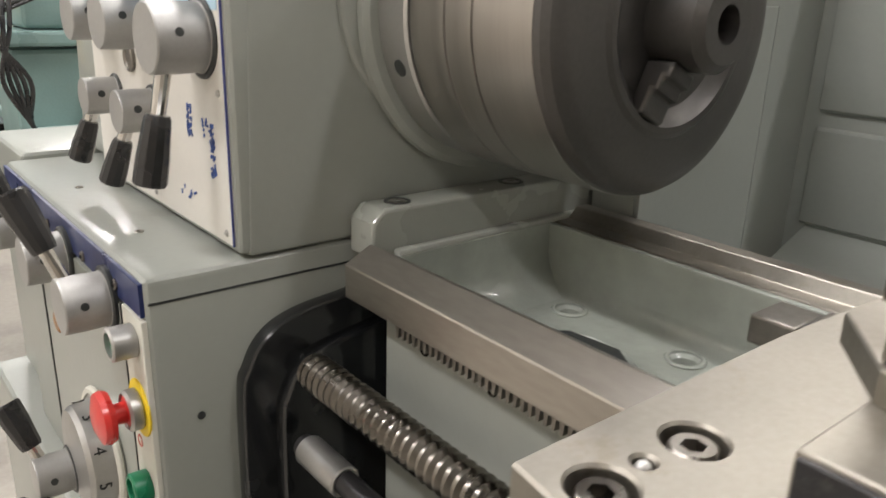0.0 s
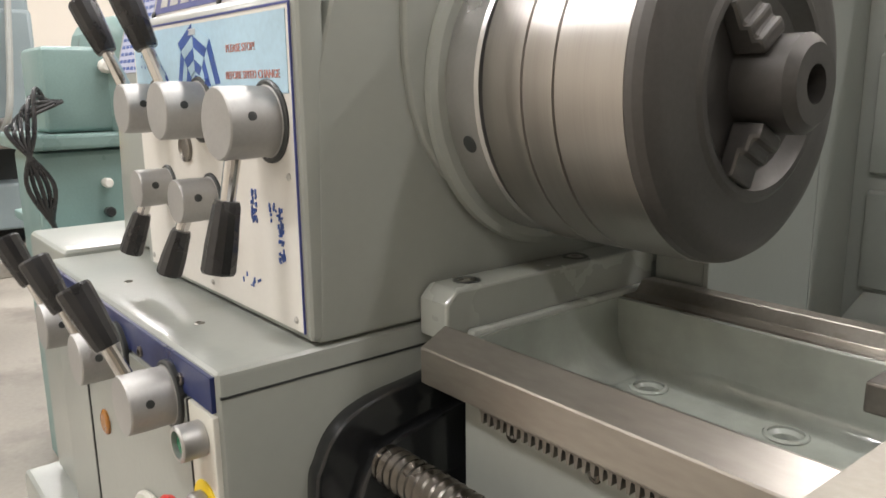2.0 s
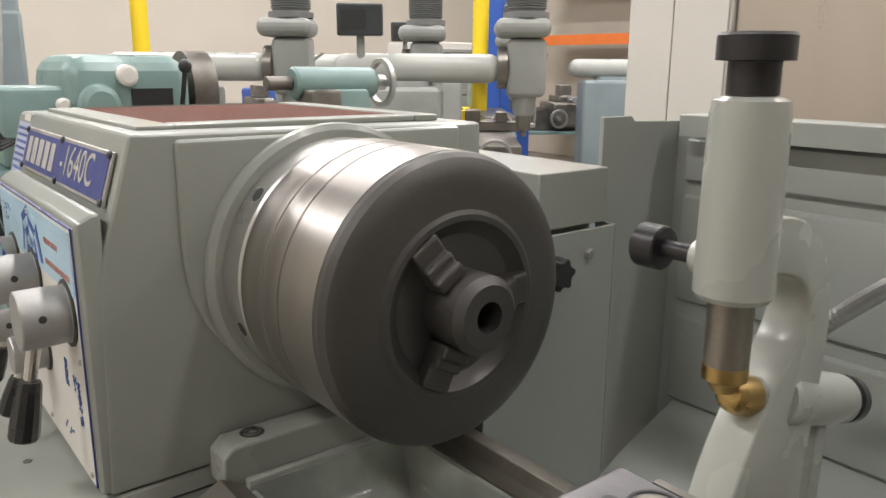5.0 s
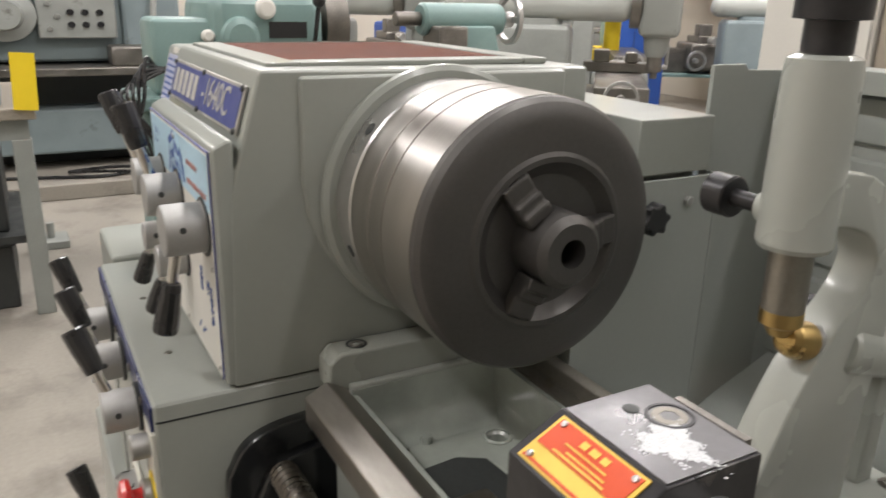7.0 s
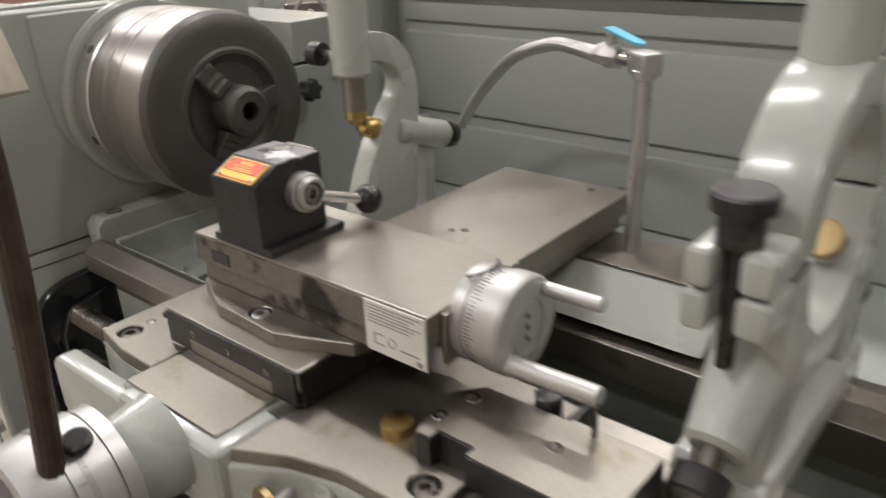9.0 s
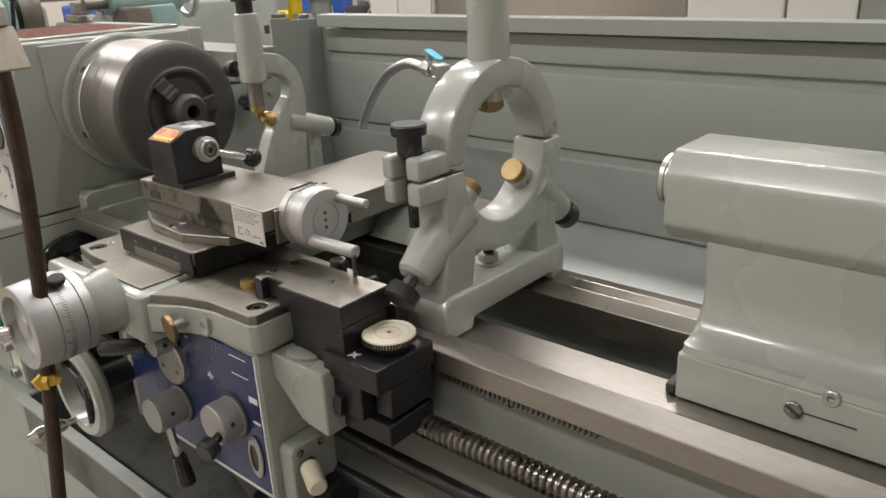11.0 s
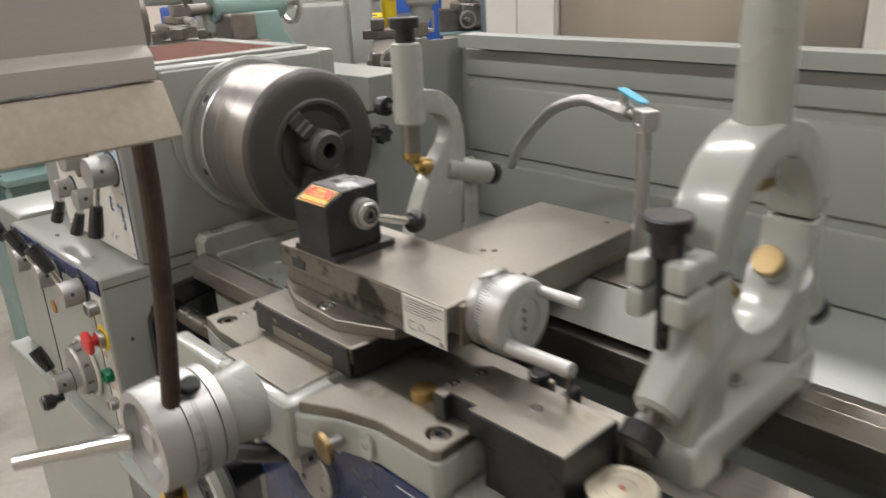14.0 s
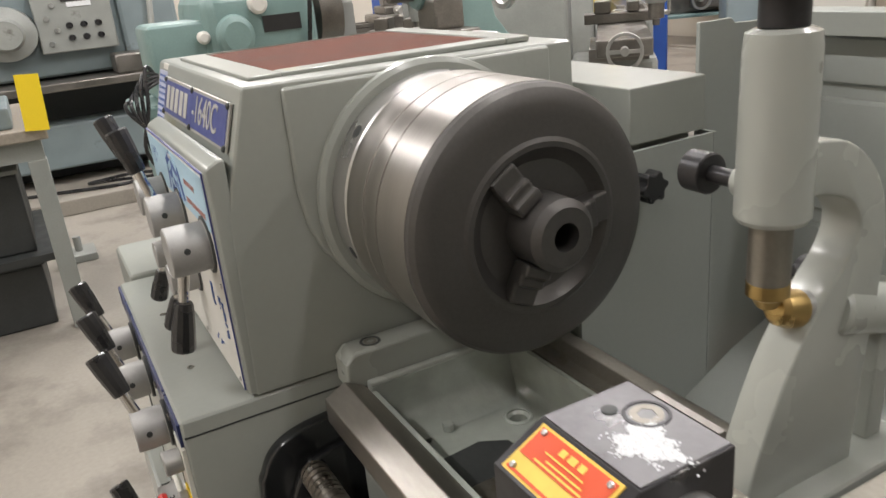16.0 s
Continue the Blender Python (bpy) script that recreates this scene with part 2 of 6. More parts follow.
def ring(p0, way, depth, r_in, r_out, seg=40, bev=0.002):
    way = Vector(way).normalized()
    side = way.orthogonal().normalized()
    other = way.cross(side)
    rows = [(0, r_in), (0, r_out - bev), (bev, r_out), (depth - bev, r_out), (depth, r_out - bev), (depth, r_in)]
    bm = bmesh.new()
    rings = [[bm.verts.new(Vector(p0) + way * d + (side * math.cos(a) + other * math.sin(a)) * r) for a in (2 * math.pi * k / seg for k in range(seg))] for d, r in rows]
    for q, w in zip(rings, rings[1:] + rings[:1]):
        for k in range(seg):
            bm.faces.new((q[k], q[(k + 1) % seg], w[(k + 1) % seg], w[k]))
    bmesh.ops.recalc_face_normals(bm, faces=bm.faces)
    return bm


def ball(c, r, seg=20):
    bm = bmesh.new()
    bmesh.ops.create_uvsphere(bm, u_segments=seg, v_segments=seg // 2, radius=r)
    bmesh.ops.translate(bm, vec=c, verts=bm.verts)
    return bm


def smooth_path(pts, n=8):
    pts = [Vector(p) for p in pts]
    out = []
    for i in range(len(pts) - 1):
        a, b, c, d = pts[max(i - 1, 0)], pts[i], pts[i + 1], pts[min(i + 2, len(pts) - 1)]
        for k in range(n):
            t = k / n
            out.append(0.5 * (2 * b + (c - a) * t + (2 * a - 5 * b + 4 * c - d) * t * t + (3 * b - a - 3 * c + d) * t ** 3))
    return out + [pts[-1]]


def tube(pts, r, seg=12):
    """A round tube along points; r is a number or a row of radii."""
    bm = bmesh.new()
    pts = [Vector(p) for p in pts]
    rad = [r] * len(pts) if isinstance(r, (int, float)) else r
    side, rings = None, []
    for i, p in enumerate(pts):
        way = (pts[min(i + 1, len(pts) - 1)] - pts[max(i - 1, 0)]).normalized()
        side = way.orthogonal().normalized() if side is None else (side - way * side.dot(way)).normalized()
        other = way.cross(side)
        rings.append([bm.verts.new(p + (side * math.cos(a) + other * math.sin(a)) * rad[i]) for a in (2 * math.pi * k / seg for k in range(seg))])
    for q, w in zip(rings, rings[1:]):
        for k in range(seg):
            bm.faces.new((q[k], q[(k + 1) % seg], w[(k + 1) % seg], w[k]))
    bm.faces.new(rings[0][::-1])
    bm.faces.new(rings[-1])
    bmesh.ops.recalc_face_normals(bm, faces=bm.faces)
    return bm


def joined(*bms):
    out = bms[0]
    for b in bms[1:]:
        me = bpy.data.meshes.new("joint")
        b.to_mesh(me)
        out.from_mesh(me)
        b.free()
        bpy.data.meshes.remove(me)
    return out


def moved(bm, m):
    bmesh.ops.transform(bm, matrix=m, verts=bm.verts)
    return bm


def thing(name, label, category, group="", kind="", at=(0, 0, 0)):
    ob = new(name)
    ob.location = at
    ob.empty_display_size = 0.02
    return tagged(ob, label, category, group, kind)


def part(name, bm, mat, parent=None, label=""):
    me = bpy.data.meshes.new(name)
    bm.to_mesh(me)
    bm.free()
    me.materials.append(mat)
    me.polygons.foreach_set("use_smooth", [True] * len(me.polygons))
    me.set_sharp_from_angle(angle=radians(21))
    ob = new(name, me)
    if parent:
        ob.parent = parent
        if not parent.parent:
            ob.matrix_parent_inverse = Matrix.Translation(-parent.location)
    return tagged(ob, label)


def text(name, words, size, m, mat, parent, depth=0.0004):
    cu = bpy.data.curves.new(name, "FONT")
    cu.body, cu.size, cu.extrude = words, size, depth
    cu.align_x = cu.align_y = "CENTER"
    tmp = bpy.data.objects.new("tmp", cu)
    scene.collection.objects.link(tmp)
    me = bpy.data.meshes.new_from_object(tmp.evaluated_get(bpy.context.evaluated_depsgraph_get()))
    bpy.data.objects.remove(tmp)
    bm = bmesh.new()
    bm.from_mesh(me)
    bpy.data.meshes.remove(me)
    return part(name, moved(bm, m), mat, parent)


def circle(x, y, r, n=28):
    return [(x + r * math.cos(2 * math.pi * k / n), y + r * math.sin(2 * math.pi * k / n)) for k in range(n)]


def drilled(pts, lo, hi, holes, deep=None, edge=0.0008):
    """An upright plate of outline pts with wells of the given outlines sunk from its top, their rims eased."""
    bm = bmesh.new()
    deep = lo + 0.001 if deep is None else deep

    def loop(q, z):
        return [bm.verts.new((x, y, z)) for x, y in q]

    def wall(a, b):
        n = len(a)
        for k in range(n):
            bm.faces.new((a[k], a[(k + 1) % n], b[(k + 1) % n], b[k]))

    def grown(q, d):
        cx, cy = sum(p[0] for p in q) / len(q), sum(p[1] for p in q) / len(q)
        out = []
        for x, y in q:
            h = math.hypot(x - cx, y - cy)
            out.append((cx + (x - cx) * (h + d) / h, cy + (y - cy) * (h + d) / h))
        return out
    tops = [loop(grown(pts, -edge), hi)]
    rim = loop(pts, hi - edge)
    foot = loop(pts, lo)
    wall(tops[0], rim)
    wall(rim, foot)
    bm.faces.new(foot)
    for q in holes:
        top, low, end = loop(grown(q, edge), hi), loop(q, hi - edge), loop(q, deep)
        wall(top, low)
        wall(low, end)
        bm.faces.new(end)
        tops.append(top)
    edges = []
    for t in tops:
        for k in range(len(t)):
            e = bm.edges.get((t[k], t[(k + 1) % len(t)]))
            edges.append(e)
    bmesh.ops.triangle_fill(bm, use_beauty=True, use_dissolve=False, edges=edges, normal=(0, 0, 1))
    bmesh.ops.recalc_face_normals(bm, faces=bm.faces)
    return bm


def socket_screw(c, way, r, mat=SCREW):
    """A cap screw head with a hexagon hole, its face at c."""
    c, way = Vector(c), Vector(way).normalized()
    side = way.orthogonal().normalized()
    other = way.cross(side)
    bm = bmesh.new()

    def loop(d, rad, n=24):
        return [bm.verts.new(c + way * d + (side * math.cos(2 * math.pi * k / n) + other * math.sin(2 * math.pi * k / n)) * (rad if n == 24 else rad)) for k in range(n)]
    hexr = []
    for k in range(24):
        a = 2 * math.pi * k / 24
        hexr.append(0.52 * r * math.cos(math.pi / 6) / math.cos((a % (math.pi / 3)) - math.pi / 6))
    rows = [loop(-r * 0.9, r), loop(-r * 0.12, r), loop(0, r * 0.88)]
    rows.append([bm.verts.new(c + (side * math.cos(2 * math.pi * k / 24) + other * math.sin(2 * math.pi * k / 24)) * hexr[k]) for k in range(24)])
    rows.append([bm.verts.new(c - way * r * 0.7 + (side * math.cos(2 * math.pi * k / 24) + other * math.sin(2 * math.pi * k / 24)) * hexr[k]) for k in range(24)])
    for q, w in zip(rows, rows[1:]):
        for k in range(24):
            bm.faces.new((q[k], q[(k + 1) % 24], w[(k + 1) % 24], w[k]))
    bm.faces.new(rows[-1])
    bm.faces.new(rows[0][::-1])
    bmesh.ops.recalc_face_normals(bm, faces=bm.faces)
    return bm


def hex_bolt(c, way, r, h):
    return turned(c, way, [(0, r), (h * 0.85, r), (h, r * 0.85)], 6)


# ---- the room ----
FX0, FX1, FY0, FY1, TOP = -9.0, 8.0, -4.5, 8.0, 4.6
floor = tagged(part("floor", box(FX0, FX1, FY0, FY1, -0.1, 0.0), CONCRETE), "worn polished concrete workshop floor with stains", "floor", kind="structure")
tagged(part("ceiling", box(FX0, FX1, FY0, FY1, TOP, TOP + 0.1), CEILING), "plain grey workshop ceiling", "ceiling", kind="structure")
for nm, b in (("wall_west", (FX0 - 0.15, FX0, FY0, FY1)), ("wall_east", (FX1, FX1 + 0.15, FY0, FY1)), ("wall_north", (FX0, FX1, FY1, FY1 + 0.15)), ("wall_south", (FX0, FX1, FY0 - 0.15, FY0))):
    tagged(part(nm, box(*b, 0, TOP), WALLPAINT), "plain pale painted workshop wall", "wall", kind="structure")


def ceiling_lamp(x, y, power, long=1.5):
    t = thing("ceiling_light", "long white strip light hanging below the ceiling", "ceiling light", "ceiling strip lights", at=(x, y, TOP - 0.35))
    part("housing", box(x - long / 2, x + long / 2, y - 0.11, y + 0.11, TOP - 0.34, TOP, 0.01), WHITE, t)
    part("diffuser", box(x - long / 2 + 0.02, x + long / 2 - 0.02, y - 0.09, y + 0.09, TOP - 0.36, TOP - 0.342, 0.004), LAMPGLOW, t)
    lamp = bpy.data.lights.new("strip_lamp", "AREA")
    lamp.shape, lamp.size, lamp.size_y, lamp.energy, lamp.color = "RECTANGLE", long, 0.25, power, (1.0, 0.965, 0.965)
    ob = new("strip_lamp", lamp)
    ob.location = (x, y, TOP - 0.37)


# The pair at x = 5.0 is unseen, added to brighten faces turned +x.
for lx in (-6.2, -3.4, -0.6, 2.2, 5.0):
    for ly in (-2.6, 0.9, 3.4, 6.0):
        if lx < 4 or ly > 3:
            ceiling_lamp(lx, ly, 36 if lx > 2 else 70 if ly > 0 else 84)


# ---- headstock ----
HX = 0.012
hs = thing("headstock", "grey painted cast lathe headstock with levers and plates", "lathe headstock", at=(-0.2, 0, 0.914))
casting = part("casting", prism([(-0.203, 0.914), (-0.196, 1.10), (-0.163, 1.212), (0.198, 1.208), (0.205, 0.914)], "x", -0.335, HX, 0.005, 3), GREY, hs)
part("end_cover", prism([(-0.186, 0.916), (-0.180, 1.10), (-0.152, 1.206), (0.196, 1.204), (0.202, 0.916)], "x", -0.47, -0.337, 0.006, 3), GREY, hs)
# raised boss round the spindle nose, with its long rib
AXY, AXZ = 0.0148, 1.0869
boss = [(-0.129, 1.206), (-0.129, 1.110), (-0.124, 1.075), (-0.113, 1.047), (-0.097, 1.025), (-0.077, 1.008), (-0.052, 0.995), (-0.022, 0.987), (0.018, 0.985)]
boss += [(0.036 - y, z) for y, z in boss[-2::-1]]
part("spindle_boss", prism(boss, "x", HX - 0.004, HX + 0.0055, 0.0050, 3), GREY, hs)
part("spindle_collar", turned((HX + 0.006, AXY, AXZ), (1, 0, 0), [(0, 0.128), (0.005, 0.127), (0.008, 0.122), (0.0085, 0.108)], 64), GREY, hs)
# tray of the top with its rubber mat
part("top_rim", joined(box(-0.334, -0.02, -0.148, -0.115, 1.2105, 1.2155, 0.002), box(-0.334, -0.02, 0.135, 0.165, 1.2085, 1.2155, 0.002), box(-0.3345, -0.3342, -0.115, 0.135, 1.209, 1.2155), box(-0.05, -0.02, -0.115, 0.135, 1.209, 1.2155, 0.002)), GREY, hs)
part("mat_backing", box(-0.334, -0.052, -0.113, 0.133, 1.2088, 1.2108), GREASE, hs)
mat_bm = joined(*[box(x, x + 0.0030, -0.112, 0.132, 1.2110, 1.2142) for x in (-0.330 + 0.0072 * k for k in range(38))], *[box(-0.332, -0.054, y, y + 0.0030, 1.2110, 1.2136) for y in (-0.110 + 0.0072 * k for k in range(34))])
tagged(part("rubber_mat", mat_bm, MATRED, hs, "reddish open-mesh rubber mat"), kind="stuff")
# name plate
SIGNM = pose(-0.160, -0.1762, 1.1755, -16.5, 0, 0)
sign = part("name_plate", moved(box(-0.157, 0.157, -0.0014, 0.0014, -0.0225, 0.0225, 0.001), SIGNM), PLATEALU, hs, "blue name plate with a bare metal border")
part("blue_field", moved(box(-0.1525, 0.1525, -0.0019, -0.0013, -0.0190, 0.0190, 0.0002), SIGNM), SIGNBLUE, sign)
for w, x in ((0.019, -0.128), (0.021, -0.103), (0.021, -0.077), (0.020, -0.051), (0.018, -0.027)):
    part("lettering", moved(box(x - w / 2, x + w / 2 - 0.002, -0.0024, -0.0018, -0.0135, 0.0135, 0.0002), SIGNM), SIGNINK, sign)
text("lettering", "-1640C", 0.040, SIGNM @ pose(0.063, -0.0022, 0.001, 90, 0, 0) @ Matrix.Diagonal((0.92, 1, 1, 1)), SIGNINK, sign)
for x in (-0.152, 0.0, 0.152):
    for dz in (-0.0195, 0.0195):
        part("rivet", moved(turned((x, -0.0014, dz), (0, -1, 0), [(0, 0.0036), (0.0015, 0.0034), (0.0026, 0.0016)], 10), SIGNM), DARK, sign)
# speed plate housing and plate
part("plate_housing", prism([(-0.2085, 0.916), (-0.2085, 1.146), (-0.196, 1.1525), (-0.188, 1.1535), (-0.188, 0.916)], "x", -0.306, HX - 0.001, 0.005, 3), GREY, hs)
PY = -0.2092
plate = part("speed_plate", box(-0.298, 0.0045, PY - 0.0012, PY + 0.001, 0.922, 1.142, 0.0004), WHITE, hs, "pale printed gear speed plate, worn")
plate_edge = joined(box(0.0038, 0.0047, PY - 0.0016, PY, 0.922, 1.142), box(-0.298, 0.0045, PY - 0.0018, PY, 1.141, 1.1425))
part("blue_border", plate_edge, SIGNBLUE, plate)
SKY = material("pale_blue_print", (0.42, 0.60, 0.72), 0.45, vary=0.14, scale=18, bump=0.0)
part("printed_sky", box(-0.294, 0.0, PY - 0.0017, PY - 0.0005, 1.085, 1.138), SKY, plate)
# chequered speed diagram: a ring of blue lozenges
for r in range(4):
    for k in range(4):
        a0, a1 = math.pi * (0.02 + 0.24 * k), math.pi * (0.26 + 0.24 * k)
        r0, r1 = 0.013 + r * 0.0085, 0.0212 + r * 0.0085
        q = [(-0.152 + rr * math.cos(a), 1.088 + rr * math.sin(a) * 1.08) for rr, a in ((r0, a0 + 0.02), (r1, a0 + 0.02), (r1, a1), (r0, a1))]
        part("diagram_field", prism(q, "y", PY - 0.0023, PY - 0.001), BLUEINK if (k + r) % 2 else SKY, plate)
for w, x, z in (("2000", -0.152, 1.136), ("45", -0.150, 1.100), ("20", -0.130, 1.098)):
    text("speed_number", w, 0.007, pose(x, PY - 0.0026, z - 0.004, 90, 0, 0), WHITEINK if w == "2000" else BLUEINK, plate)
text("plate_writing", "BEFORE SPEED CHANGE", 0.0078, pose(-0.052, PY - 0.0019, 1.0975, 90, 0, 0), FADEDRED, plate)
text("plate_writing", "PLEASE STOP!", 0.0078, pose(-0.068, PY - 0.0019, 1.1165, 90, 0, 0), FADEDRED, plate)
marks = bmesh.new()
rnd = random.Random(4)
for cx, cz, wx, wz, cnt in ((-0.062, 1.003, 0.0045, 0.012, 34), (-0.022, 0.988, 0.004, 0.020, 40), (-0.034, 1.002, 0.008, 0.006, 7), (-0.075, 0.945, 0.016, 0.004, 8), (-0.262, 1.115, 0.018, 0.010, 18)):
    for _ in range(cnt):
        x, z = cx + rnd.uniform(-wx, wx), cz + rnd.uniform(-wz, wz)
        marks = joined(marks, box(x - 0.0009, x + rnd.uniform(0.0003, 0.0012), PY - 0.0019, PY - 0.001, z - 0.001, z + rnd.uniform(0.0003, 0.003)))
tagged(part("worn_print", marks, BLUEINK, plate), kind="stuff")
for x, z in ((-0.006, 0.930), (-0.006, 1.03), (-0.15, 0.930), (-0.292, 0.930)):
    part("rivet", turned((x, PY - 0.001, z), (0, -1, 0), [(0, 0.0026), (0.001, 0.0025), (0.002, 0.001)], 10), SATIN, plate)
part("sight_glass", joined(turned((-0.185, PY - 0.001, 1.040), (0, -1, 0), [(0, 0.012), (0.003, 0.012), (0.004, 0.010), (0.002, 0.008), (0.002, 0.001)], 24)), SHOPSTEEL, hs, "dull steel oil sight ring")
# left cover with its blue chart
CHARTBG = material("chart_lavender", (0.46, 0.49, 0.64), 0.45, vary=0.06, scale=20, bump=0)
CHARTM = pose(-0.400, -0.1668, 1.150, -15.5, 0, 0)
chart = part("chart_plate", moved(box(-0.056, 0.056, -0.001, 0.001, -0.046, 0.046, 0.0005), CHARTM), CHARTBG, hs, "blue and white threading chart")
rows = bmesh.new()
for r in range(11):
    for c in range(8):
        rows = joined(rows, moved(box(-0.052 + c * 0.0132, -0.0430 + c * 0.0132, -0.0014, -0.0008, -0.043 + r * 0.0080, -0.0395 + r * 0.0080), CHARTM))
tagged(part("chart_print", rows, BLUEINK, chart), kind="stuff")
part("white_tag", moved(box(-0.030, 0.002, -0.0012, 0.0008, 0.0485, 0.0560), CHARTM), WHITE, chart)


def lever(owner, x, z, y0, y1, r, aim, stem, grip, name="lever", tip=0.0115, face=HUBALU):
    """A round hub on the front with a stem and a black ribbed grip. aim: the stem's way."""
    aim = Vector(aim).normalized()
    hub = part("hub", turned((x, y0, z), (0, -1, 0), [(0, r * 1.06), (0.003, r * 1.06), (0.004, r * 0.97), ((y0 - y1) * 0.55, r), ((y0 - y1) - 0.0012, r * 0.985), (y0 - y1, r * 0.95)], 36), face, owner)
    part("collar", turned((x, y0 + 0.001, z), (0, -1, 0), [(0, r * 1.16), (0.0035, r * 1.16), (0.0045, r * 1.1)], 36), DARK, hub)
    c = Vector((x, y0 - (y0 - y1) * 0.62, z))
    part("set_screw", turned(c + Vector((r * 0.94, 0, r * 0.2)), (1, 0, 0.2), [(0, 0.0032), (0.0012, 0.003), (0.0014, 0.001)], 12), DARK, hub)
    if stem:
        part("stem", rod(c + aim * r * 0.6, c + aim * (r + stem), 0.0058, 0.0052, 14), CHROME, hub)
        g0 = c + aim * (r + stem - 0.002)
        gb = turned(g0, aim, [(0, tip * 0.72), (0.003, tip * 0.82), (grip * 0.6, tip), (grip - 0.002, tip * 1.04), (grip, tip * 0.95)], 12)
        part("grip", gb, BLACK, hub)
    return hub


lever(hs, -0.030, 1.066, PY, -0.249, 0.0245, (-0.02, -0.20, -1), 0.030, 0.050)
lever(hs, -0.148, 1.072, PY, -0.246, 0.0225, (-0.28, -0.26, 1), 0.030, 0.048)
lever(hs, -0.245, 1.072, PY, -0.243, 0.0215, (-0.36, -0.30, 1), 0.034, 0.048)
lever(hs, -0.234, 1.003, PY, -0.240, 0.0165, (-0.22, -0.30, -1), 0.010, 0.038, tip=0.010)
lever(hs, -0.138, 1.002, PY, -0.241, 0.0175, (-0.20, -0.30, -1), 0.010, 0.038, tip=0.010)
# clamping block at the foot of the headstock
blk = thing("clamp_block", "grey cast clamping block bolted below the chuck", "clamp block", at=(0.03, 0, 0.91))
part("block", prism([(-0.118, 0.905), (-0.118, 0.934), (-0.108, 0.9435), (0.128, 0.9435), (0.128, 0.905)], "x", 0.0135, 0.046, 0.0025, 2), CAST, blk)
part("ledge", box(0.046, 0.056, -0.100, 0.108, 0.895, 0.913, 0.003), CAST, blk)
for y in (-0.083, 0.040):
    part("cap_screw", socket_screw((0.028, y, 0.9440), (0, 0, 1), 0.0075), SCREW, blk)
    # Flat dark ring painted for the shade of a counterbore; nothing is sunk.
    part("recess_shade", ring((0.028, y, 0.9425), (0, 0, 1), 0.0013, 0.008, 0.0112, 24, 0.0004), DARK, blk)

# ---- chuck ----
ck = thing("chuck", "round steel lathe chuck with turned bands on the spindle", "lathe chuck", at=(0.05, AXY, AXZ))
CX = 0.067
RC = 0.1175
part("nose_ring", turned((HX + 0.007, AXY, AXZ), (1, 0, 0), [(0, 0.113), (0.004, 0.115), (0.037, 0.115), (0.040, 0.1135), (0.040, 0.09)], 72), SATIN, ck, "satin spindle nose ring")
part("back_plate", turned((HX + 0.046, AXY, AXZ), (1, 0, 0), [(0, 0.107), (0.008, 0.107), (0.0095, 0.104)], 72), OXIDE, ck)
for k in range(6):
    a = radians(20 + 60 * k)
    part("cam_pin", turned((0.044, AXY + 0.1145 * math.cos(a), AXZ + 0.1145 * math.sin(a)), (0, math.cos(a), math.sin(a)), [(0, 0.0065), (0.0007, 0.0065), (0.0011, 0.004)], 16), DARK, ck)
cb = [(0, 0.098)]
for x0, x1 in ((0.0, 0.0365), (0.0377, 0.0635), (0.0647, 0.117)):
    cb += [(x0, RC - 0.0018), (x0 + 0.0006, RC), (x1 - 0.0006, RC), (x1, RC - 0.0018)]
body = part("body", turned((CX, AXY, AXZ), (1, 0, 0), cb + [(0.1175, 0.10)], 96), CHUCK, ck)
# Face, jaws and bar carry the shade of the +x side in their colour.
part("face", turned((CX + 0.1165, AXY, AXZ), (1, 0, 0), [(0, RC - 0.0004), (0.005, RC - 0.0012), (0.010, RC - 0.0045), (0.0135, RC - 0.0095), (0.016, RC - 0.0175), (0.0168, 0.090), (0.0185, 0.075), (0.0205, 0.0715), (0.0205, 0.067), (0.0165, 0.063), (0.0125, 0.056), (0.0115, 0.034), (0.011, 0.002)], 96), CHUCKFACE, ck, "chuck face coloured dark as the shaded side, with rounded shoulder and shallow steps")
for k in range(3):
    a = radians(35 + 120 * k)
    m = Matrix.Translation((CX + 0.1285, AXY, AXZ)) @ Matrix.Rotation(a, 4, "X")
    jaw = [(0.0, 0.030), (0.0, 0.066), (0.012, 0.066), (0.012, 0.050), (0.017, 0.050), (0.017, 0.041), (0.022, 0.041), (0.022, 0.030)]
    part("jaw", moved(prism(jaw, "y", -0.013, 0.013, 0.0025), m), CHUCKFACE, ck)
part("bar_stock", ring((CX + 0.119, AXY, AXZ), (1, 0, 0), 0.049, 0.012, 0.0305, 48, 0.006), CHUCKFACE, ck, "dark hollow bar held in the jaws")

# ---- base under the headstock ----
base = thing("gearbox_base", "grey painted feed gearbox below the headstock with levers and switches", "lathe gearbox", at=(-0.2, 0, 0.6))
part("body", box(-0.43, HX - 0.002, -0.278, 0.235, 0.60, 0.9125, 0.006, 3), GREY, base)
part("end_body", box(-0.60, -0.434, -0.262, 0.235, 0.60, 0.918, 0.008, 3), GREY, base)
part("blue_stripe", box(-0.428, HX - 0.006, -0.2805, -0.277, 0.884, 0.9085, 0.0004), BLUE, base, "dark blue trim stripe")
part("ledge_seam", box(HX - 0.003, HX - 0.0012, -0.276, -0.10, 0.8935, 0.8950), DARK, base)
part("front_plate", box(-0.30, -0.036, -0.2812, -0.277, 0.615, 0.880, 0.001), GREY, base)
part("switch_panel", box(-0.034, HX - 0.004, -0.2815, -0.277, 0.612, 0.882, 0.001), CREAM, base, "cream switch panel")
part("seam", box(-0.0355, -0.0345, -0.2822, -0.277, 0.612, 0.882), DARK, base)
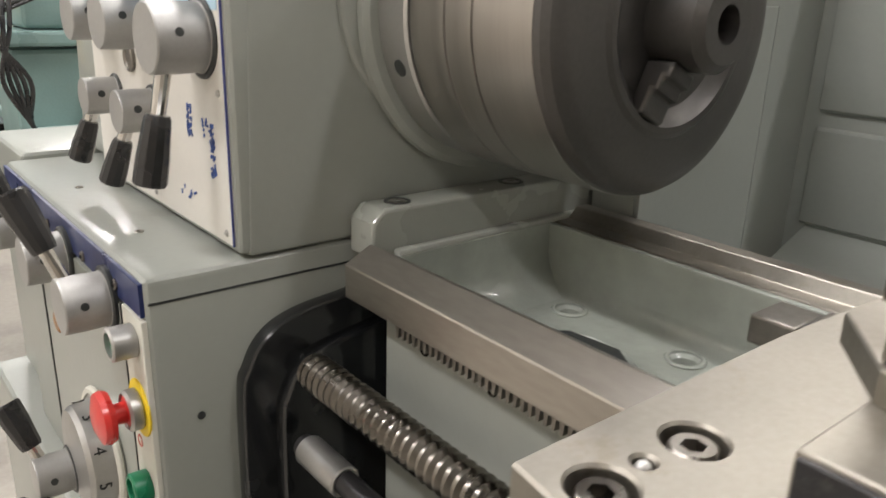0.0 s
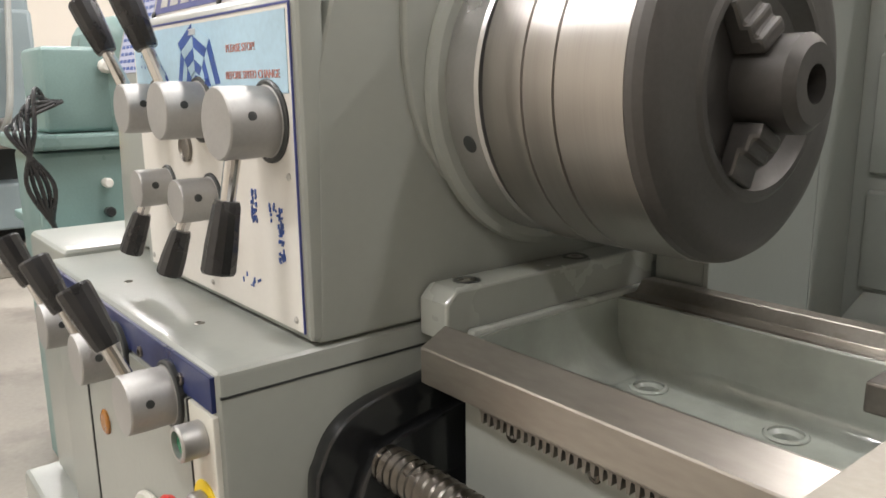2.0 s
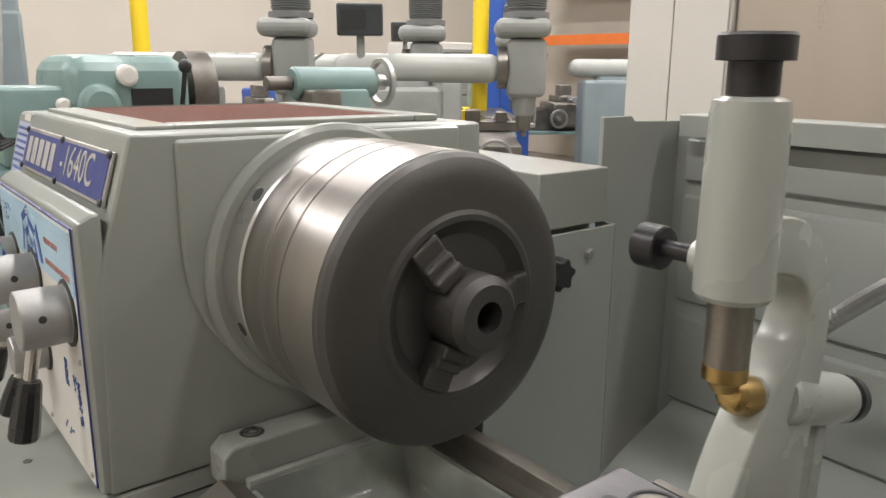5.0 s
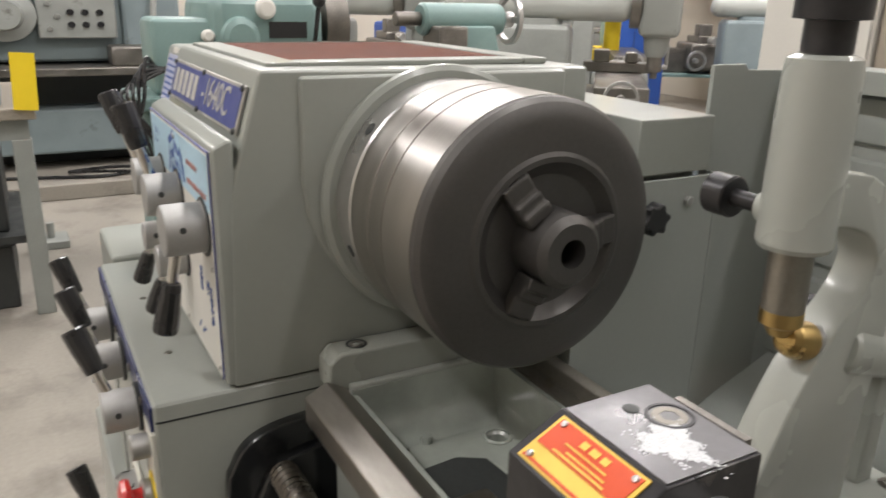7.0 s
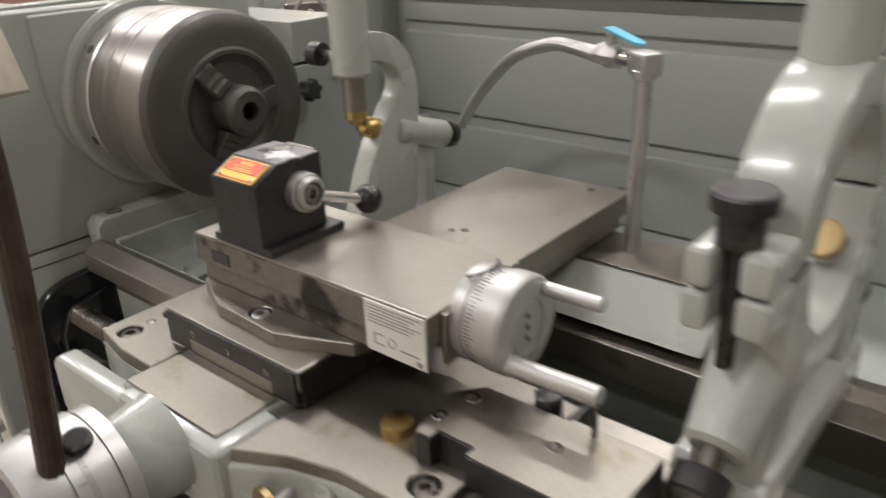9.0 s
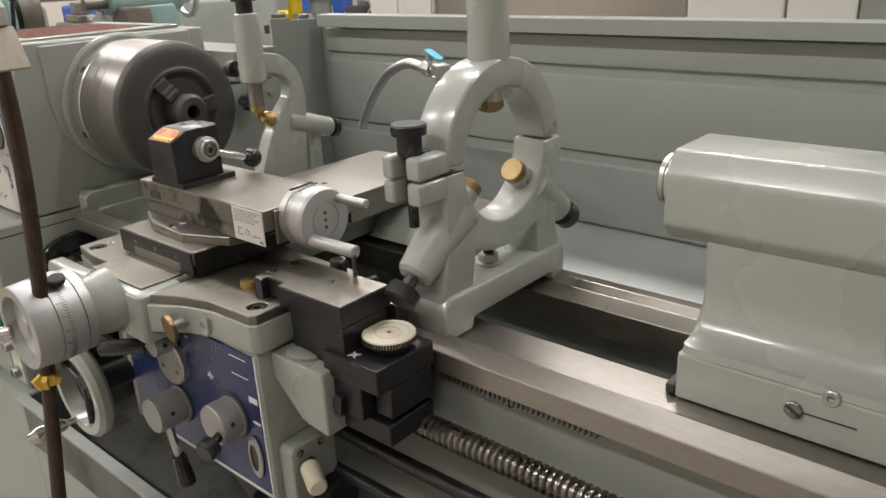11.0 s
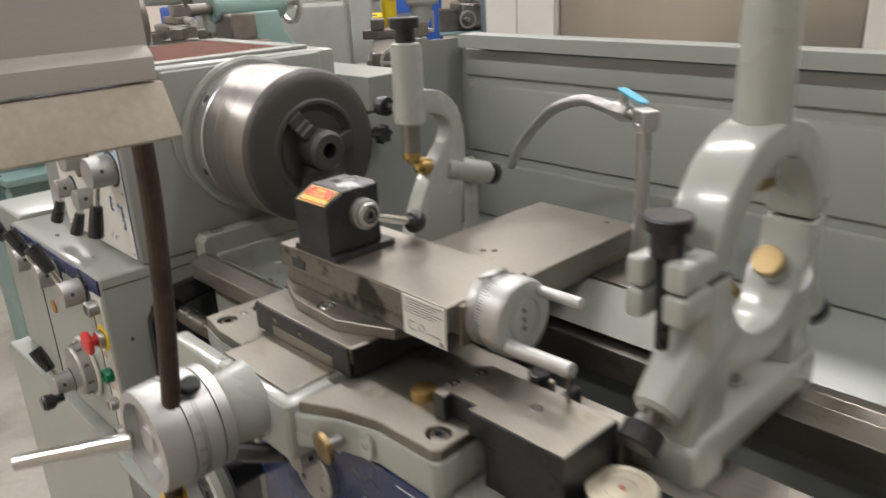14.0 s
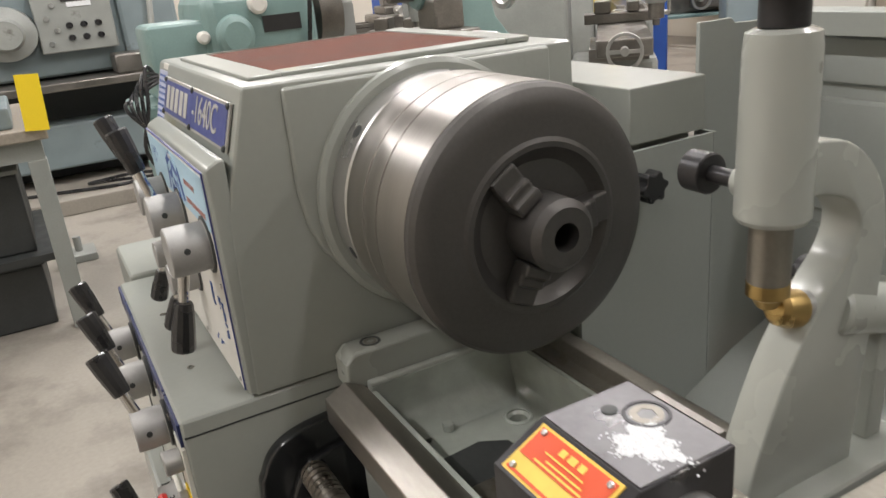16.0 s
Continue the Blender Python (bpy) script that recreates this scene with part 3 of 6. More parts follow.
part("seam", box(-0.304, -0.300, -0.2822, -0.277, 0.60, 0.882), DARK, base)
for x, d in ((-0.066, 1), (-0.185, 1), (-0.300, 1)):
    lever(base, x, 0.876, -0.2812, -0.316, 0.0215, (-0.42, -0.35, 1), 0.024, 0.048, tip=0.0118)
for x in (-0.045, -0.13, -0.24):
    part("cap_screw", socket_screw((x, -0.2825, 0.893 if x > -0.1 else 0.89), (0, -1, 0), 0.0045), SCREW, base)
for x, y in ((-0.10, -0.244), (-0.27, -0.244)):
    part("cap_screw", socket_screw((x, y, 0.9132), (0, 0, 1), 0.0040), SCREW, base)
part("oil_sight", turned((-0.25, -0.281, 0.79), (0, -1, 0), [(0, 0.012), (0.002, 0.012), (0.0035, 0.009)], 24), AMBER, base, "amber oil sight glass")


def button(z, x, mat, r=0.0125, out=0.018, bezel=SATIN):
    b = part("push_button", ring((x, -0.281, z), (0, -1, 0), out, r * 0.74, r, 32, 0.0012), bezel, base)
    part("button_cap", turned((x, -0.281, z), (0, -1, 0), [(0, r * 0.72), (out - 0.004, r * 0.72), (out - 0.003, r * 0.6)], 28), mat, b)


button(0.862, -0.012, GREEN)
es = part("emergency_stop", turned((-0.012, -0.281, 0.808), (0, -1, 0), [(0, 0.013), (0.010, 0.013), (0.012, 0.008), (0.020, 0.0075), (0.022, 0.0185), (0.026, 0.020), (0.030, 0.0185), (0.033, 0.010)], 32), RED, base, "red mushroom stop button")
part("yellow_disc", turned((-0.012, -0.2812, 0.808), (0, -1, 0), [(0, 0.022), (0.0012, 0.022), (0.0016, 0.0215)], 36), SIGNYELLOW, es)
part("bezel", ring((-0.012, -0.282, 0.808), (0, -1, 0), 0.011, 0.0133, 0.0155, 32), SATIN, es)
button(0.742, -0.012, GREEN, 0.0125, 0.014, GREEN)
button(0.690, -0.012, WHITE, 0.011, 0.016)
button(0.635, -0.012, GREEN, 0.012, 0.014)
for z in (0.775, 0.715):
    part("switch_mark", ring((-0.022, -0.2813, z), (0, -1, 0), 0.0008, 0.004, 0.005, 20, 0.0002), REDINK, base)
dial = part("feed_dial", turned((-0.125, -0.2815, 0.715), (0, -1, 0), [(0, 0.050), (0.004, 0.050), (0.005, 0.046), (0.022, 0.044), (0.026, 0.041)], 48), SATIN, base, "numbered feed selector dial")
part("dial_rim", ring((-0.125, -0.2815, 0.715), (0, -1, 0), 0.006, 0.050, 0.056, 48), CREAM, dial)
for k, ch in enumerate("1234567"):
    a = radians(150 - 40 * k)
    text("dial_number", ch, 0.014, Matrix.Translation((-0.125, -0.297, 0.715)) @ Matrix.Rotation(-a + math.pi / 2, 4, "Y") @ pose(0, 0, 0.0455) @ pose(0, 0, 0, 0, 0, 0), BLACKINK, dial)
lever(base, -0.150, 0.690, -0.305, -0.337, 0.019, (-0.45, -0.3, 0.9), 0.012, 0.044)
part("pull_knob", turned((-0.135, -0.33, 0.672), (0, -1, 0), [(0, 0.007), (0.012, 0.008), (0.018, 0.013), (0.03, 0.0145), (0.036, 0.011)], 24), BLACK, base)
# black fairing where the screws enter
fair = thing("screw_fairing", "gloss black rounded cover where the lead screw enters", "cover", at=(0.03, -0.12, 0.6))
arch = [(p.y, p.z) for p in smooth_path([(0, -0.219, 0.60), (0, -0.219, 0.795), (0, -0.212, 0.833), (0, -0.196, 0.856), (0, -0.168, 0.868), (0, -0.12, 0.874), (0, -0.06, 0.884), (0, -0.02, 0.893)], 5)] + [(-0.02, 0.60)]
part("outer_cover", prism(arch, "x", HX - 0.004, 0.024, 0.006, 3, 50), BLACKPAINT, fair)
inner = [(p.y, p.z) for p in smooth_path([(0, -0.192, 0.60), (0, -0.192, 0.775), (0, -0.187, 0.806), (0, -0.174, 0.828), (0, -0.152, 0.838), (0, -0.09, 0.848), (0, -0.03, 0.860)], 5)] + [(-0.03, 0.60)]
part("inner_cover", prism(inner, "x", 0.022, 0.034, 0.005, 3, 50), BLACKPAINT, fair)
part("screw_hole", turned((HX - 0.001, -0.246, 0.80), (1, 0, 0), [(0, 0.003), (0.0008, 0.003)], 12), DARK, fair)
# cabinet below
cab = thing("base_cabinet", "grey sheet-metal lathe base cabinet with foot opening", "machine base", at=(-0.2, 0, 0))
part("body", joined(box(-0.62, 0.02, -0.30, 0.33, 0.06, 0.598, 0.006), box(-0.60, -0.05, -0.28, 0.31, 0.0, 0.06)), GREY, cab)
# Solid dark block painted as the shade inside the foot opening.
part("foot_opening_shade", box(-0.02, 0.022, -0.303, -0.2, 0.10, 0.30), DARK, cab)

# ---- bed ----
bed = thing("lathe_bed", "grey lathe bed with ground steel ways and gap", "lathe bed", at=(0.9, 0, 0.6))
BX1 = 1.95
front_way = [(-0.146, 0.884), (-0.146, 0.910), (-0.124, 0.9215), (-0.108, 0.9115), (-0.106, 0.9095), (-0.054, 0.9095), (-0.054, 0.872), (-0.118, 0.872), (-0.122, 0.884)]
part("front_way", prism(front_way, "x", 0.40, BX1, 0.0009, 1), WAYSTEEL, bed, "ground steel front way")
gap_way = front_way[:3] + [(-0.106, 0.9115), (-0.100, 0.905), (-0.100, 0.872), (-0.118, 0.872), (-0.122, 0.884)]
part("gap_way", prism(gap_way, "x", 0.0505, 0.3995, 0.0009, 1), WAYSTEEL, bed, "ground steel way beside the gap")
back_way = [(0.070, 0.872), (0.070, 0.9095), (0.088, 0.9095), (0.097, 0.919), (0.112, 0.919), (0.128, 0.907), (0.128, 0.872)]
part("back_way", prism([(0.049, 0.872), (0.049, 0.9095)] + back_way[2:], "x", 0.40, BX1, 0.0009, 1), STEEL, bed, "ground steel back way")
part("gap_back_way", prism(back_way, "x", 0.0565, 0.3995, 0.0009, 1), STEEL, bed)
part("front_web", prism([(-0.124, 0.62), (-0.124, 0.8715), (-0.102, 0.8715), (-0.100, 0.855), (-0.100, 0.62)], "x", 0.072, BX1, 0.002), GREY, bed)
part("back_web", prism([(0.118, 0.62), (0.118, 0.8715), (0.072, 0.8715), (0.076, 0.85), (0.085, 0.82), (0.085, 0.62)], "x", 0.072, BX1, 0.002), GREY, bed)
# trough of the gap
well = [(0.128, -0.02), (0.142, 0.003), (0.16, 0.009), (0.190, 0.009), (0.212, -0.004), (0.218, -0.03), (0.216, -0.06), (0.206, -0.070), (0.142, -0.072), (0.130, -0.064)]
part("trough", drilled([(0.050, -0.0995), (0.40, -0.0995), (0.40, 0.0745), (0.050, 0.0745)], 0.790, 0.850, [circle(0.112, 0.036, 0.0092), circle(0.225, 0.036, 0.0092), circle(0.090, -0.062, 0.005, 16), well], edge=0.0025), PITGREY, bed, "glossy painted casting trough")
part("trough_wall", box(0.056, 0.40, -0.0995, -0.0935, 0.850, 0.9035, 0.001), PITGREY, bed)
part("trough_wall", box(0.056, 0.40, 0.0635, 0.0695, 0.850, 0.9085, 0.001), PITGREY, bed)


def cove(y, s, r):
    return [(y, 0.8495), (y, 0.850 + r)] + [(y + s * r * (1 - math.cos(a)), 0.850 + r - r * math.sin(a)) for a in (math.pi / 2 * k / 8 for k in range(1, 9))]


part("cove", prism(cove(-0.0935, 1, 0.016), "x", 0.057, 0.40), PITGREY, bed)
part("cove", prism(cove(0.0635, -1, 0.016), "x", 0.057, 0.40), PITGREY, bed)
slope = [(0.0505, 0.8495), (0.0505, 0.9085), (0.057, 0.9085)] + [(0.058 + 0.032 * (1 - math.cos(a)), 0.884 - 0.0335 * math.sin(a)) for a in (math.pi / 2 * k / 8 for k in range(0, 9))]
part("end_slope", prism(slope, "y", -0.099, 0.069), PITGREY, bed)
for x, y in ((0.112, 0.036), (0.225, 0.036)):
    part("bolt_hole", ring((x, y, 0.8495), (0, 0, 1), 0.0028, 0.0122, 0.0155, 32, 0.0012), PITGREY, bed)
    part("cap_screw", socket_screw((x, y, 0.838), (0, 0, 1), 0.0085), SCREW, bed)
part("trough_bolt", hex_bolt((0.088, -0.034, 0.850), (0, 0, 1), 0.0062, 0.008), PITGREY, bed)
# Dark sheet over the well stands in for the shade inside it.
part("trough_well_shade", prism([(0.125, -0.02), (0.14, 0.005), (0.185, 0.010), (0.215, -0.01), (0.22, -0.06), (0.13, -0.07)], "z", 0.8498, 0.8506), DARK, bed)
part("trough_boss", box(0.19, 0.29, -0.070, -0.025, 0.850, 0.862, 0.006, 3), STEEL, bed)
rack = bmesh.new()
vs, fs = [], []
for k in range(163):
    x = 0.105 + k * 0.0062
    o = len(vs)
    for yy in (-0.1385, -0.1245):
        vs += [(x, yy, 0.8785), (x + 0.0008, yy, 0.8705), (x + 0.0028, yy, 0.8705), (x + 0.0036, yy, 0.8785)]
    fs += [(o, o + 1, o + 2, o + 3), (o + 7, o + 6, o + 5, o + 4), (o, o + 4, o + 5, o + 1), (o + 1, o + 5, o + 6, o + 2), (o + 2, o + 6, o + 7, o + 3)]
tm = bpy.data.meshes.new("teeth")
tm.from_pydata(vs, [], fs)
rack.from_mesh(tm)
rk = part("gear_rack", joined(rack, box(0.104, 1.117, -0.1385, -0.1245, 0.8783, 0.8838)), SHOPSTEEL, bed, "steel feed rack under the front way")
for x in (0.12, 0.19, 0.27, 0.42, 0.60, 0.80, 1.0):
    part("cap_screw", socket_screw((x, -0.125, 0.862), (0, -1, 0), 0.005), SCREW, bed)
part("way_lock", joined(box(0.282, 0.312, 0.008, 0.046, 0.895, 0.915, 0.002), box(0.3125, 0.40, 0.010, 0.052, 0.886, 0.9165, 0.002)), SHOPSTEEL, bed, "worn steel gib strip")
# Ribs coloured near-black for the shade deep inside the bed.
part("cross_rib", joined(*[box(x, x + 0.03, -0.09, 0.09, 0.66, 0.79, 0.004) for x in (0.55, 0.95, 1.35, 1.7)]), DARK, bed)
part("rear_ledge", joined(box(0.41, BX1, 0.060, 0.086, 0.745, 0.80, 0.004)), SHEET, bed)
# lead screw and feed rod
ls = thing("lead_screw", "oiled steel lead screw along the bed front", "lead screw", at=(0.9, -0.2, 0.852))
LSY, LSZ = -0.165, 0.822


def thread(x0, length):
    prof, d = [(0, 0.0140)], 0.0
    while d < length:
        prof += [(d + 0.0016, 0.0118), (d + 0.0034, 0.0118), (d + 0.0050, 0.0148), (d + 0.0072, 0.0148)]
        d += 0.0085
    return turned((x0, LSY, LSZ), (1, 0, 0), prof, 22)


part("thread", thread(0.034, 0.36), SCREWBRIGHT, ls)
part("thread", thread(0.84, 1.03), SCREWBRIGHT, ls)
part("shaft", rod((0.38, LSY, LSZ), (0.85, LSY, LSZ), 0.012), SCREW, ls)
fr = thing("feed_rod", "plain dark steel feed rod below the lead screw", "feed rod", at=(0.9, -0.2, 0.81))
part("rod", rod((0.05, -0.184, 0.772), (1.9, -0.184, 0.774), 0.009), OXIDE, fr)
part("sleeve", rod((0.058, -0.184, 0.772), (0.11, -0.184, 0.772), 0.012), SATIN, fr)
sr = thing("start_rod", "plain dark control rod below the feed rod", "control rod", at=(0.9, -0.2, 0.76))
part("rod", rod((0.05, -0.19, 0.715), (1.9, -0.19, 0.717), 0.009), OXIDE, sr)
# chip pan
pan = thing("chip_pan", "grey sheet-metal chip pan under the bed", "chip pan", at=(0.9, 0, 0.6))
# Tray colour holds the under-bed shadow as well as oil stains.
part("tray", joined(box(0.025, 2.0, -0.295, 0.43, 0.50, 0.512), box(0.025, 2.0, -0.303, -0.2955, 0.50, 0.60, 0.002), box(0.025, 0.033, -0.295, 0.43, 0.512, 0.60)), SHADEDPAN, pan, "oily pan coloured darker for the shadow under the bed")
part("front_rim", box(0.025, 2.0, -0.312, -0.292, 0.6005, 0.607, 0.002), SHEET, pan)
part("pan_front", box(0.025, 2.0, -0.300, -0.297, 0.10, 0.4995), GREY, pan)

# ---- splash guard ----
sg = thing("splash_guard", "grey folded sheet-metal splash guard behind the lathe", "splash guard", at=(1, 0.45, 0.6))
SY = 0.455
part("back_panel", box(0.078, 2.1, SY, SY + 0.004, 0.80, 1.209), SHEET, sg)
for z0, z1 in ((1.132, 1.186), (0.985, 1.118), (0.855, 0.969)):
    part("pressed_field", prism([(SY, z1), (SY - 0.007, z1 - 0.004), (SY - 0.007, z0 + 0.004), (SY, z0)], "x", 0.096, 2.1, 0.0012), SHEET, sg)
part("top_flange", joined(box(0.10, 2.1, SY - 0.030, SY + 0.012, 1.209, 1.213, 0.001), box(0.10, 2.1, SY - 0.031, SY - 0.027, 1.188, 1.2125, 0.001)), SHEET, sg)
part("end_panel", prism([(0.318, 0.60), (0.318, 1.212), (0.366, 1.212), (0.372, 1.206), (SY + 0.004, 1.203), (SY + 0.004, 0.60)], "x", 0.072, 0.0775, 0.001), SHEET, sg)
part("side_panel", joined(box(0.096, 0.101, 0.130, 0.318, 0.60, 1.097, 0.001), box(0.0775, 0.101, 0.3185, 0.323, 0.60, 1.097), box(0.048, 0.0958, 0.1295, 0.1335, 0.60, 1.097)), SHEET, sg)
part("chute", prism([(SY, 0.852), (0.36, 0.815), (0.14, 0.70), (0.14, 0.694), (0.36, 0.809), (SY, 0.846)], "x", 0.101, 2.1), SHEET, sg, "sloping chip chute")
part("panel_bolt", hex_bolt((0.101, 0.276, 1.071), (1, 0, 0), 0.006, 0.005), SATIN, sg)
star = [(0.206 + (0.0175 if k % 4 < 2 else 0.0135) * math.cos(2 * math.pi * k / 24), 1.064 + (0.0175 if k % 4 < 2 else 0.0135) * math.sin(2 * math.pi * k / 24)) for k in range(24)]
part("star_knob", prism(star, "x", 0.114, 0.132, 0.002), BLACK, sg, "black star knob")
part("knob_stem", rod((0.101, 0.206, 1.064), (0.115, 0.206, 1.064), 0.009), BLACK, sg)
gb = thing("gear_cover", "grey sheet-metal cover box behind the headstock", "cover box", at=(-0.2, 0.3, 0.6))
part("cover", box(-0.45, 0.092, 0.207, 0.314, 1.100, 1.160, 0.002), GREY, gb)
part("body", box(-0.45, 0.068, 0.207, 0.3145, 0.0, 1.0985), GREY, gb)

# ---- carriage ----
sad = thing("saddle", "grey cast lathe saddle with ground top on the ways", "lathe saddle", at=(0.55, 0, 0.91))
SZ = 0.9555
wing_l = [(0.352, -0.272), (0.40, -0.279), (0.452, -0.279), (0.452, 0.16), (0.37, 0.16), (0.352, -0.10)]
part("left_wing", prism(wing_l, "z", 0.9105, 0.9395, 0.003), CAST, sad)
part("left_wing_side", prism(wing_l, "z", 0.9397, 0.9420, 0.0008), CAST, sad)
part("left_wing_top", drilled([(0.353, -0.270), (0.400, -0.278), (0.451, -0.278), (0.451, 0.158), (0.371, 0.158), (0.353, -0.10)], 0.9422, SZ + 0.0003, [circle(0.379, -0.256, 0.0118), circle(0.381, -0.209, 0.0118), circle(0.3785, -0.234, 0.0042, 16)], 0.945, 0.0012), STEEL, sad)
wing_r = [(0.585, -0.30), (0.60, -0.31), (0.64, -0.285), (0.68, -0.274), (0.752, -0.272), (0.759, -0.265), (0.759, -0.107), (0.640, -0.104), (0.585, -0.09)]
part("right_wing", prism(wing_r, "z", 0.9075, 0.944, 0.0035, 3), CAST, sad)
part("right_wing_top", drilled([(0.60, -0.303), (0.64, -0.283), (0.68, -0.272), (0.751, -0.270), (0.757, -0.264), (0.757, -0.109), (0.64, -0.106), (0.60, -0.10)], 0.9442, SZ, [circle(0.736, -0.247, 0.0118)], 0.945, 0.0012), STEEL, sad)
part("rear_wing", prism([(0.058, 0.9205), (0.066, 0.925), (0.102, 0.9635), (0.185, 0.9655), (0.185, 0.9205)], "x", 0.600, 0.800, 0.003), CAST, sad)
part("rear_wing_top", box(0.602, 0.798, 0.104, 0.184, 0.9652, 0.9672, 0.0008), STEEL, sad)
part("bridge", box(0.452, 0.585, -0.306, 0.19, 0.915, 0.9565, 0.004), CAST, sad)
part("dovetail", joined(box(0.464, 0.576, -0.245, 0.19, 0.9567, 0.9715, 0.001), box(0.458, 0.582, -0.304, -0.2455, 0.9567, 0.9590, 0.0008)), STEEL, sad)
part("feed_nose", joined(box(0.462, 0.598, -0.318, -0.255, 0.890, 0.9562, 0.008, 3), turned((0.528, -0.316, 0.936), (0, -1, 0), [(0, 0.042), (0.010, 0.040), (0.046, 0.034)], 36)), CAST, sad)
ear = [(0.345 + 0.016 - 0.016 * math.cos(a), 0.934 + 0.016 * math.sin(a)) for a in (math.pi / 2 * k / 8 for k in range(9))] + [(0.470, 0.950), (0.470, 0.885), (0.352, 0.885), (0.345, 0.895)]
part("left_ear", prism(ear, "y", -0.318, -0.296, 0.005, 3), CAST, sad)
for x, y in ((0.379, -0.256), (0.381, -0.209), (0.736, -0.247)):
    part("cap_screw", socket_screw((x, y, SZ - 0.0018), (0, 0, 1), 0.0090), SCREW, sad)
part("oil_plug", turned((0.682, -0.215, SZ), (0, 0, 1), [(0, 0.013), (0.006, 0.013), (0.009, 0.012), (0.010, 0.009)], 28), BRASS, sad, "round brass oil plug")
part("oil_nipple", ball((0.3785, -0.234, SZ - 0.003), 0.0034, 14), SATIN, sad)
part("wiper", joined(box(0.766, 0.776, -0.16, -0.09, 0.900, 0.948, 0.004, 3)), OXIDE, sad)
part("lock_plate", prism([(0.628, 0.916), (0.634, 0.910), (0.672, 0.910), (0.678, 0.916), (0.678, 0.934), (0.672, 0.940), (0.634, 0.940), (0.628, 0.934)], "y", -0.2795, -0.2735, 0.0015), CAST, sad)
part("lock_stem", rod((0.640, -0.279, 0.925), (0.636, -0.304, 0.922), 0.0055), SATIN, sad)
part("lock_knob", turned((0.637, -0.300, 0.922), (-0.15, -1, -0.1), [(0, 0.013), (0.001, 0.0165), (0.006, 0.017), (0.0075, 0.0155)], 28), DULLBRASS, sad, "flat dull brass lock knob")
part("plate_screw", socket_screw((0.668, -0.2802, 0.925), (0, -1, 0), 0.005), SATIN, sad)
apron = thing("apron", "grey lathe apron with navy plate, levers and handwheel", "lathe apron", at=(0.55, -0.2, 0.7))
part("casting", box(0.42, 0.752, -0.268, -0.15, 0.700, 0.9073, 0.004, 3), CAST, apron)
navy = part("navy_plate", box(0.440, 0.746, -0.2705, -0.2675, 0.712, 0.902, 0.001), BLUE, apron, "navy printed apron plate with white edge")
part("white_edge", joined(box(0.7463, 0.7490, -0.2702, -0.2675, 0.708, 0.902), box(0.44, 0.7462, -0.2702, -0.2675, 0.708, 0.7117)), WHITEINK, navy)
wm = bmesh.new()
for x0, x1, z0, z1 in ((0.648, 0.652, 0.842, 0.852), (0.644, 0.656, 0.845, 0.848), (0.700, 0.732, 0.892, 0.893), (0.700, 0.732, 0.868, 0.869), (0.728, 0.744, 0.838, 0.846), (0.730, 0.744, 0.810, 0.813), (0.650, 0.652, 0.765, 0.79), (0.605, 0.611, 0.886, 0.889)):
    wm = joined(wm, box(x0, x1, -0.2712, -0.2704, z0, z1))
tagged(part("printed_mark", wm, WHITEINK, navy), kind="stuff")
part("cover_disc", turned((0.568, -0.270, 0.842), (0, -1, 0), [(0, 0.032), (0.008, 0.032), (0.010, 0.030)], 40), SATIN, apron)
for a in range(3):
    an = radians(90 + 120 * a)
    part("disc_screw", socket_screw((0.568 + 0.019 * math.cos(an), -0.2805, 0.842 + 0.019 * math.sin(an)), (0, -1, 0), 0.0035), SCREW, apron)
lever(apron, 0.565, 0.777, -0.270, -0.315, 0.024, (0.14, 0.05, -1), 0.045, 0.045)
lever(apron, 0.690, 0.806, -0.270, -0.302, 0.026, (0, 0, 1), 0, 0)
part("knob", turned((0.702, -0.302, 0.797), (0.3, -1, -0.2), [(0, 0.006), (0.012, 0.006), (0.014, 0.013), (0.026, 0.014), (0.030, 0.011)], 24), BLACK, apron)
part("sight_frame", joined(*[moved(ring((0, 0, 0), (0, -1, 0), 0.005, 0.0085, 0.0135, 28), Matrix.Translation((0.726, -0.270, 0.760)) @ Matrix.Diagonal((1, 1, 2.2, 1)))]), SATIN, apron)
part("sight_glass", moved(turned((0, 0, 0), (0, -1, 0), [(0, 0.0085), (0.003, 0.0084)], 24), Matrix.Translation((0.726, -0.270, 0.760)) @ Matrix.Diagonal((1, 1, 2.2, 1))), GREASE, apron)
part("dial_gusset", prism([(0.7525, 0.903), (0.7525, 0.872), (0.798, 0.828), (0.842, 0.822), (0.842, 0.903)], "y", -0.250, -0.172, 0.004, 3), CAST, apron)
part("gauge_cup", turned((0.790, -0.222, 0.9035), (0, 0, 1), [(0, 0.026), (0.004, 0.026), (0.006, 0.023), (0.0075, 0.012), (0.008, 0.001)], 32), SHOPGREY, apron)
part("lower_bracket", prism([(-0.258, 0.690), (-0.258, 0.775), (-0.252, 0.782), (-0.196, 0.782), (-0.190, 0.775), (-0.190, 0.690)], "x", 0.7525, 0.778, 0.003), GREY, apron)
part("bracket_knob", rod((0.784, -0.238, 0.752), (0.822, -0.258, 0.750), 0.0125, 0.0118, bev=0.003), BONE, apron, "bone-white plastic knob")
part("knob_stem", rod((0.776, -0.230, 0.752), (0.788, -0.240, 0.752), 0.007), OXIDE, apron)
for y in (-0.245, -0.213):
    part("cap_screw", socket_screw((0.7792, y, 0.772), (1, 0, 0), 0.005), SCREW, apron)
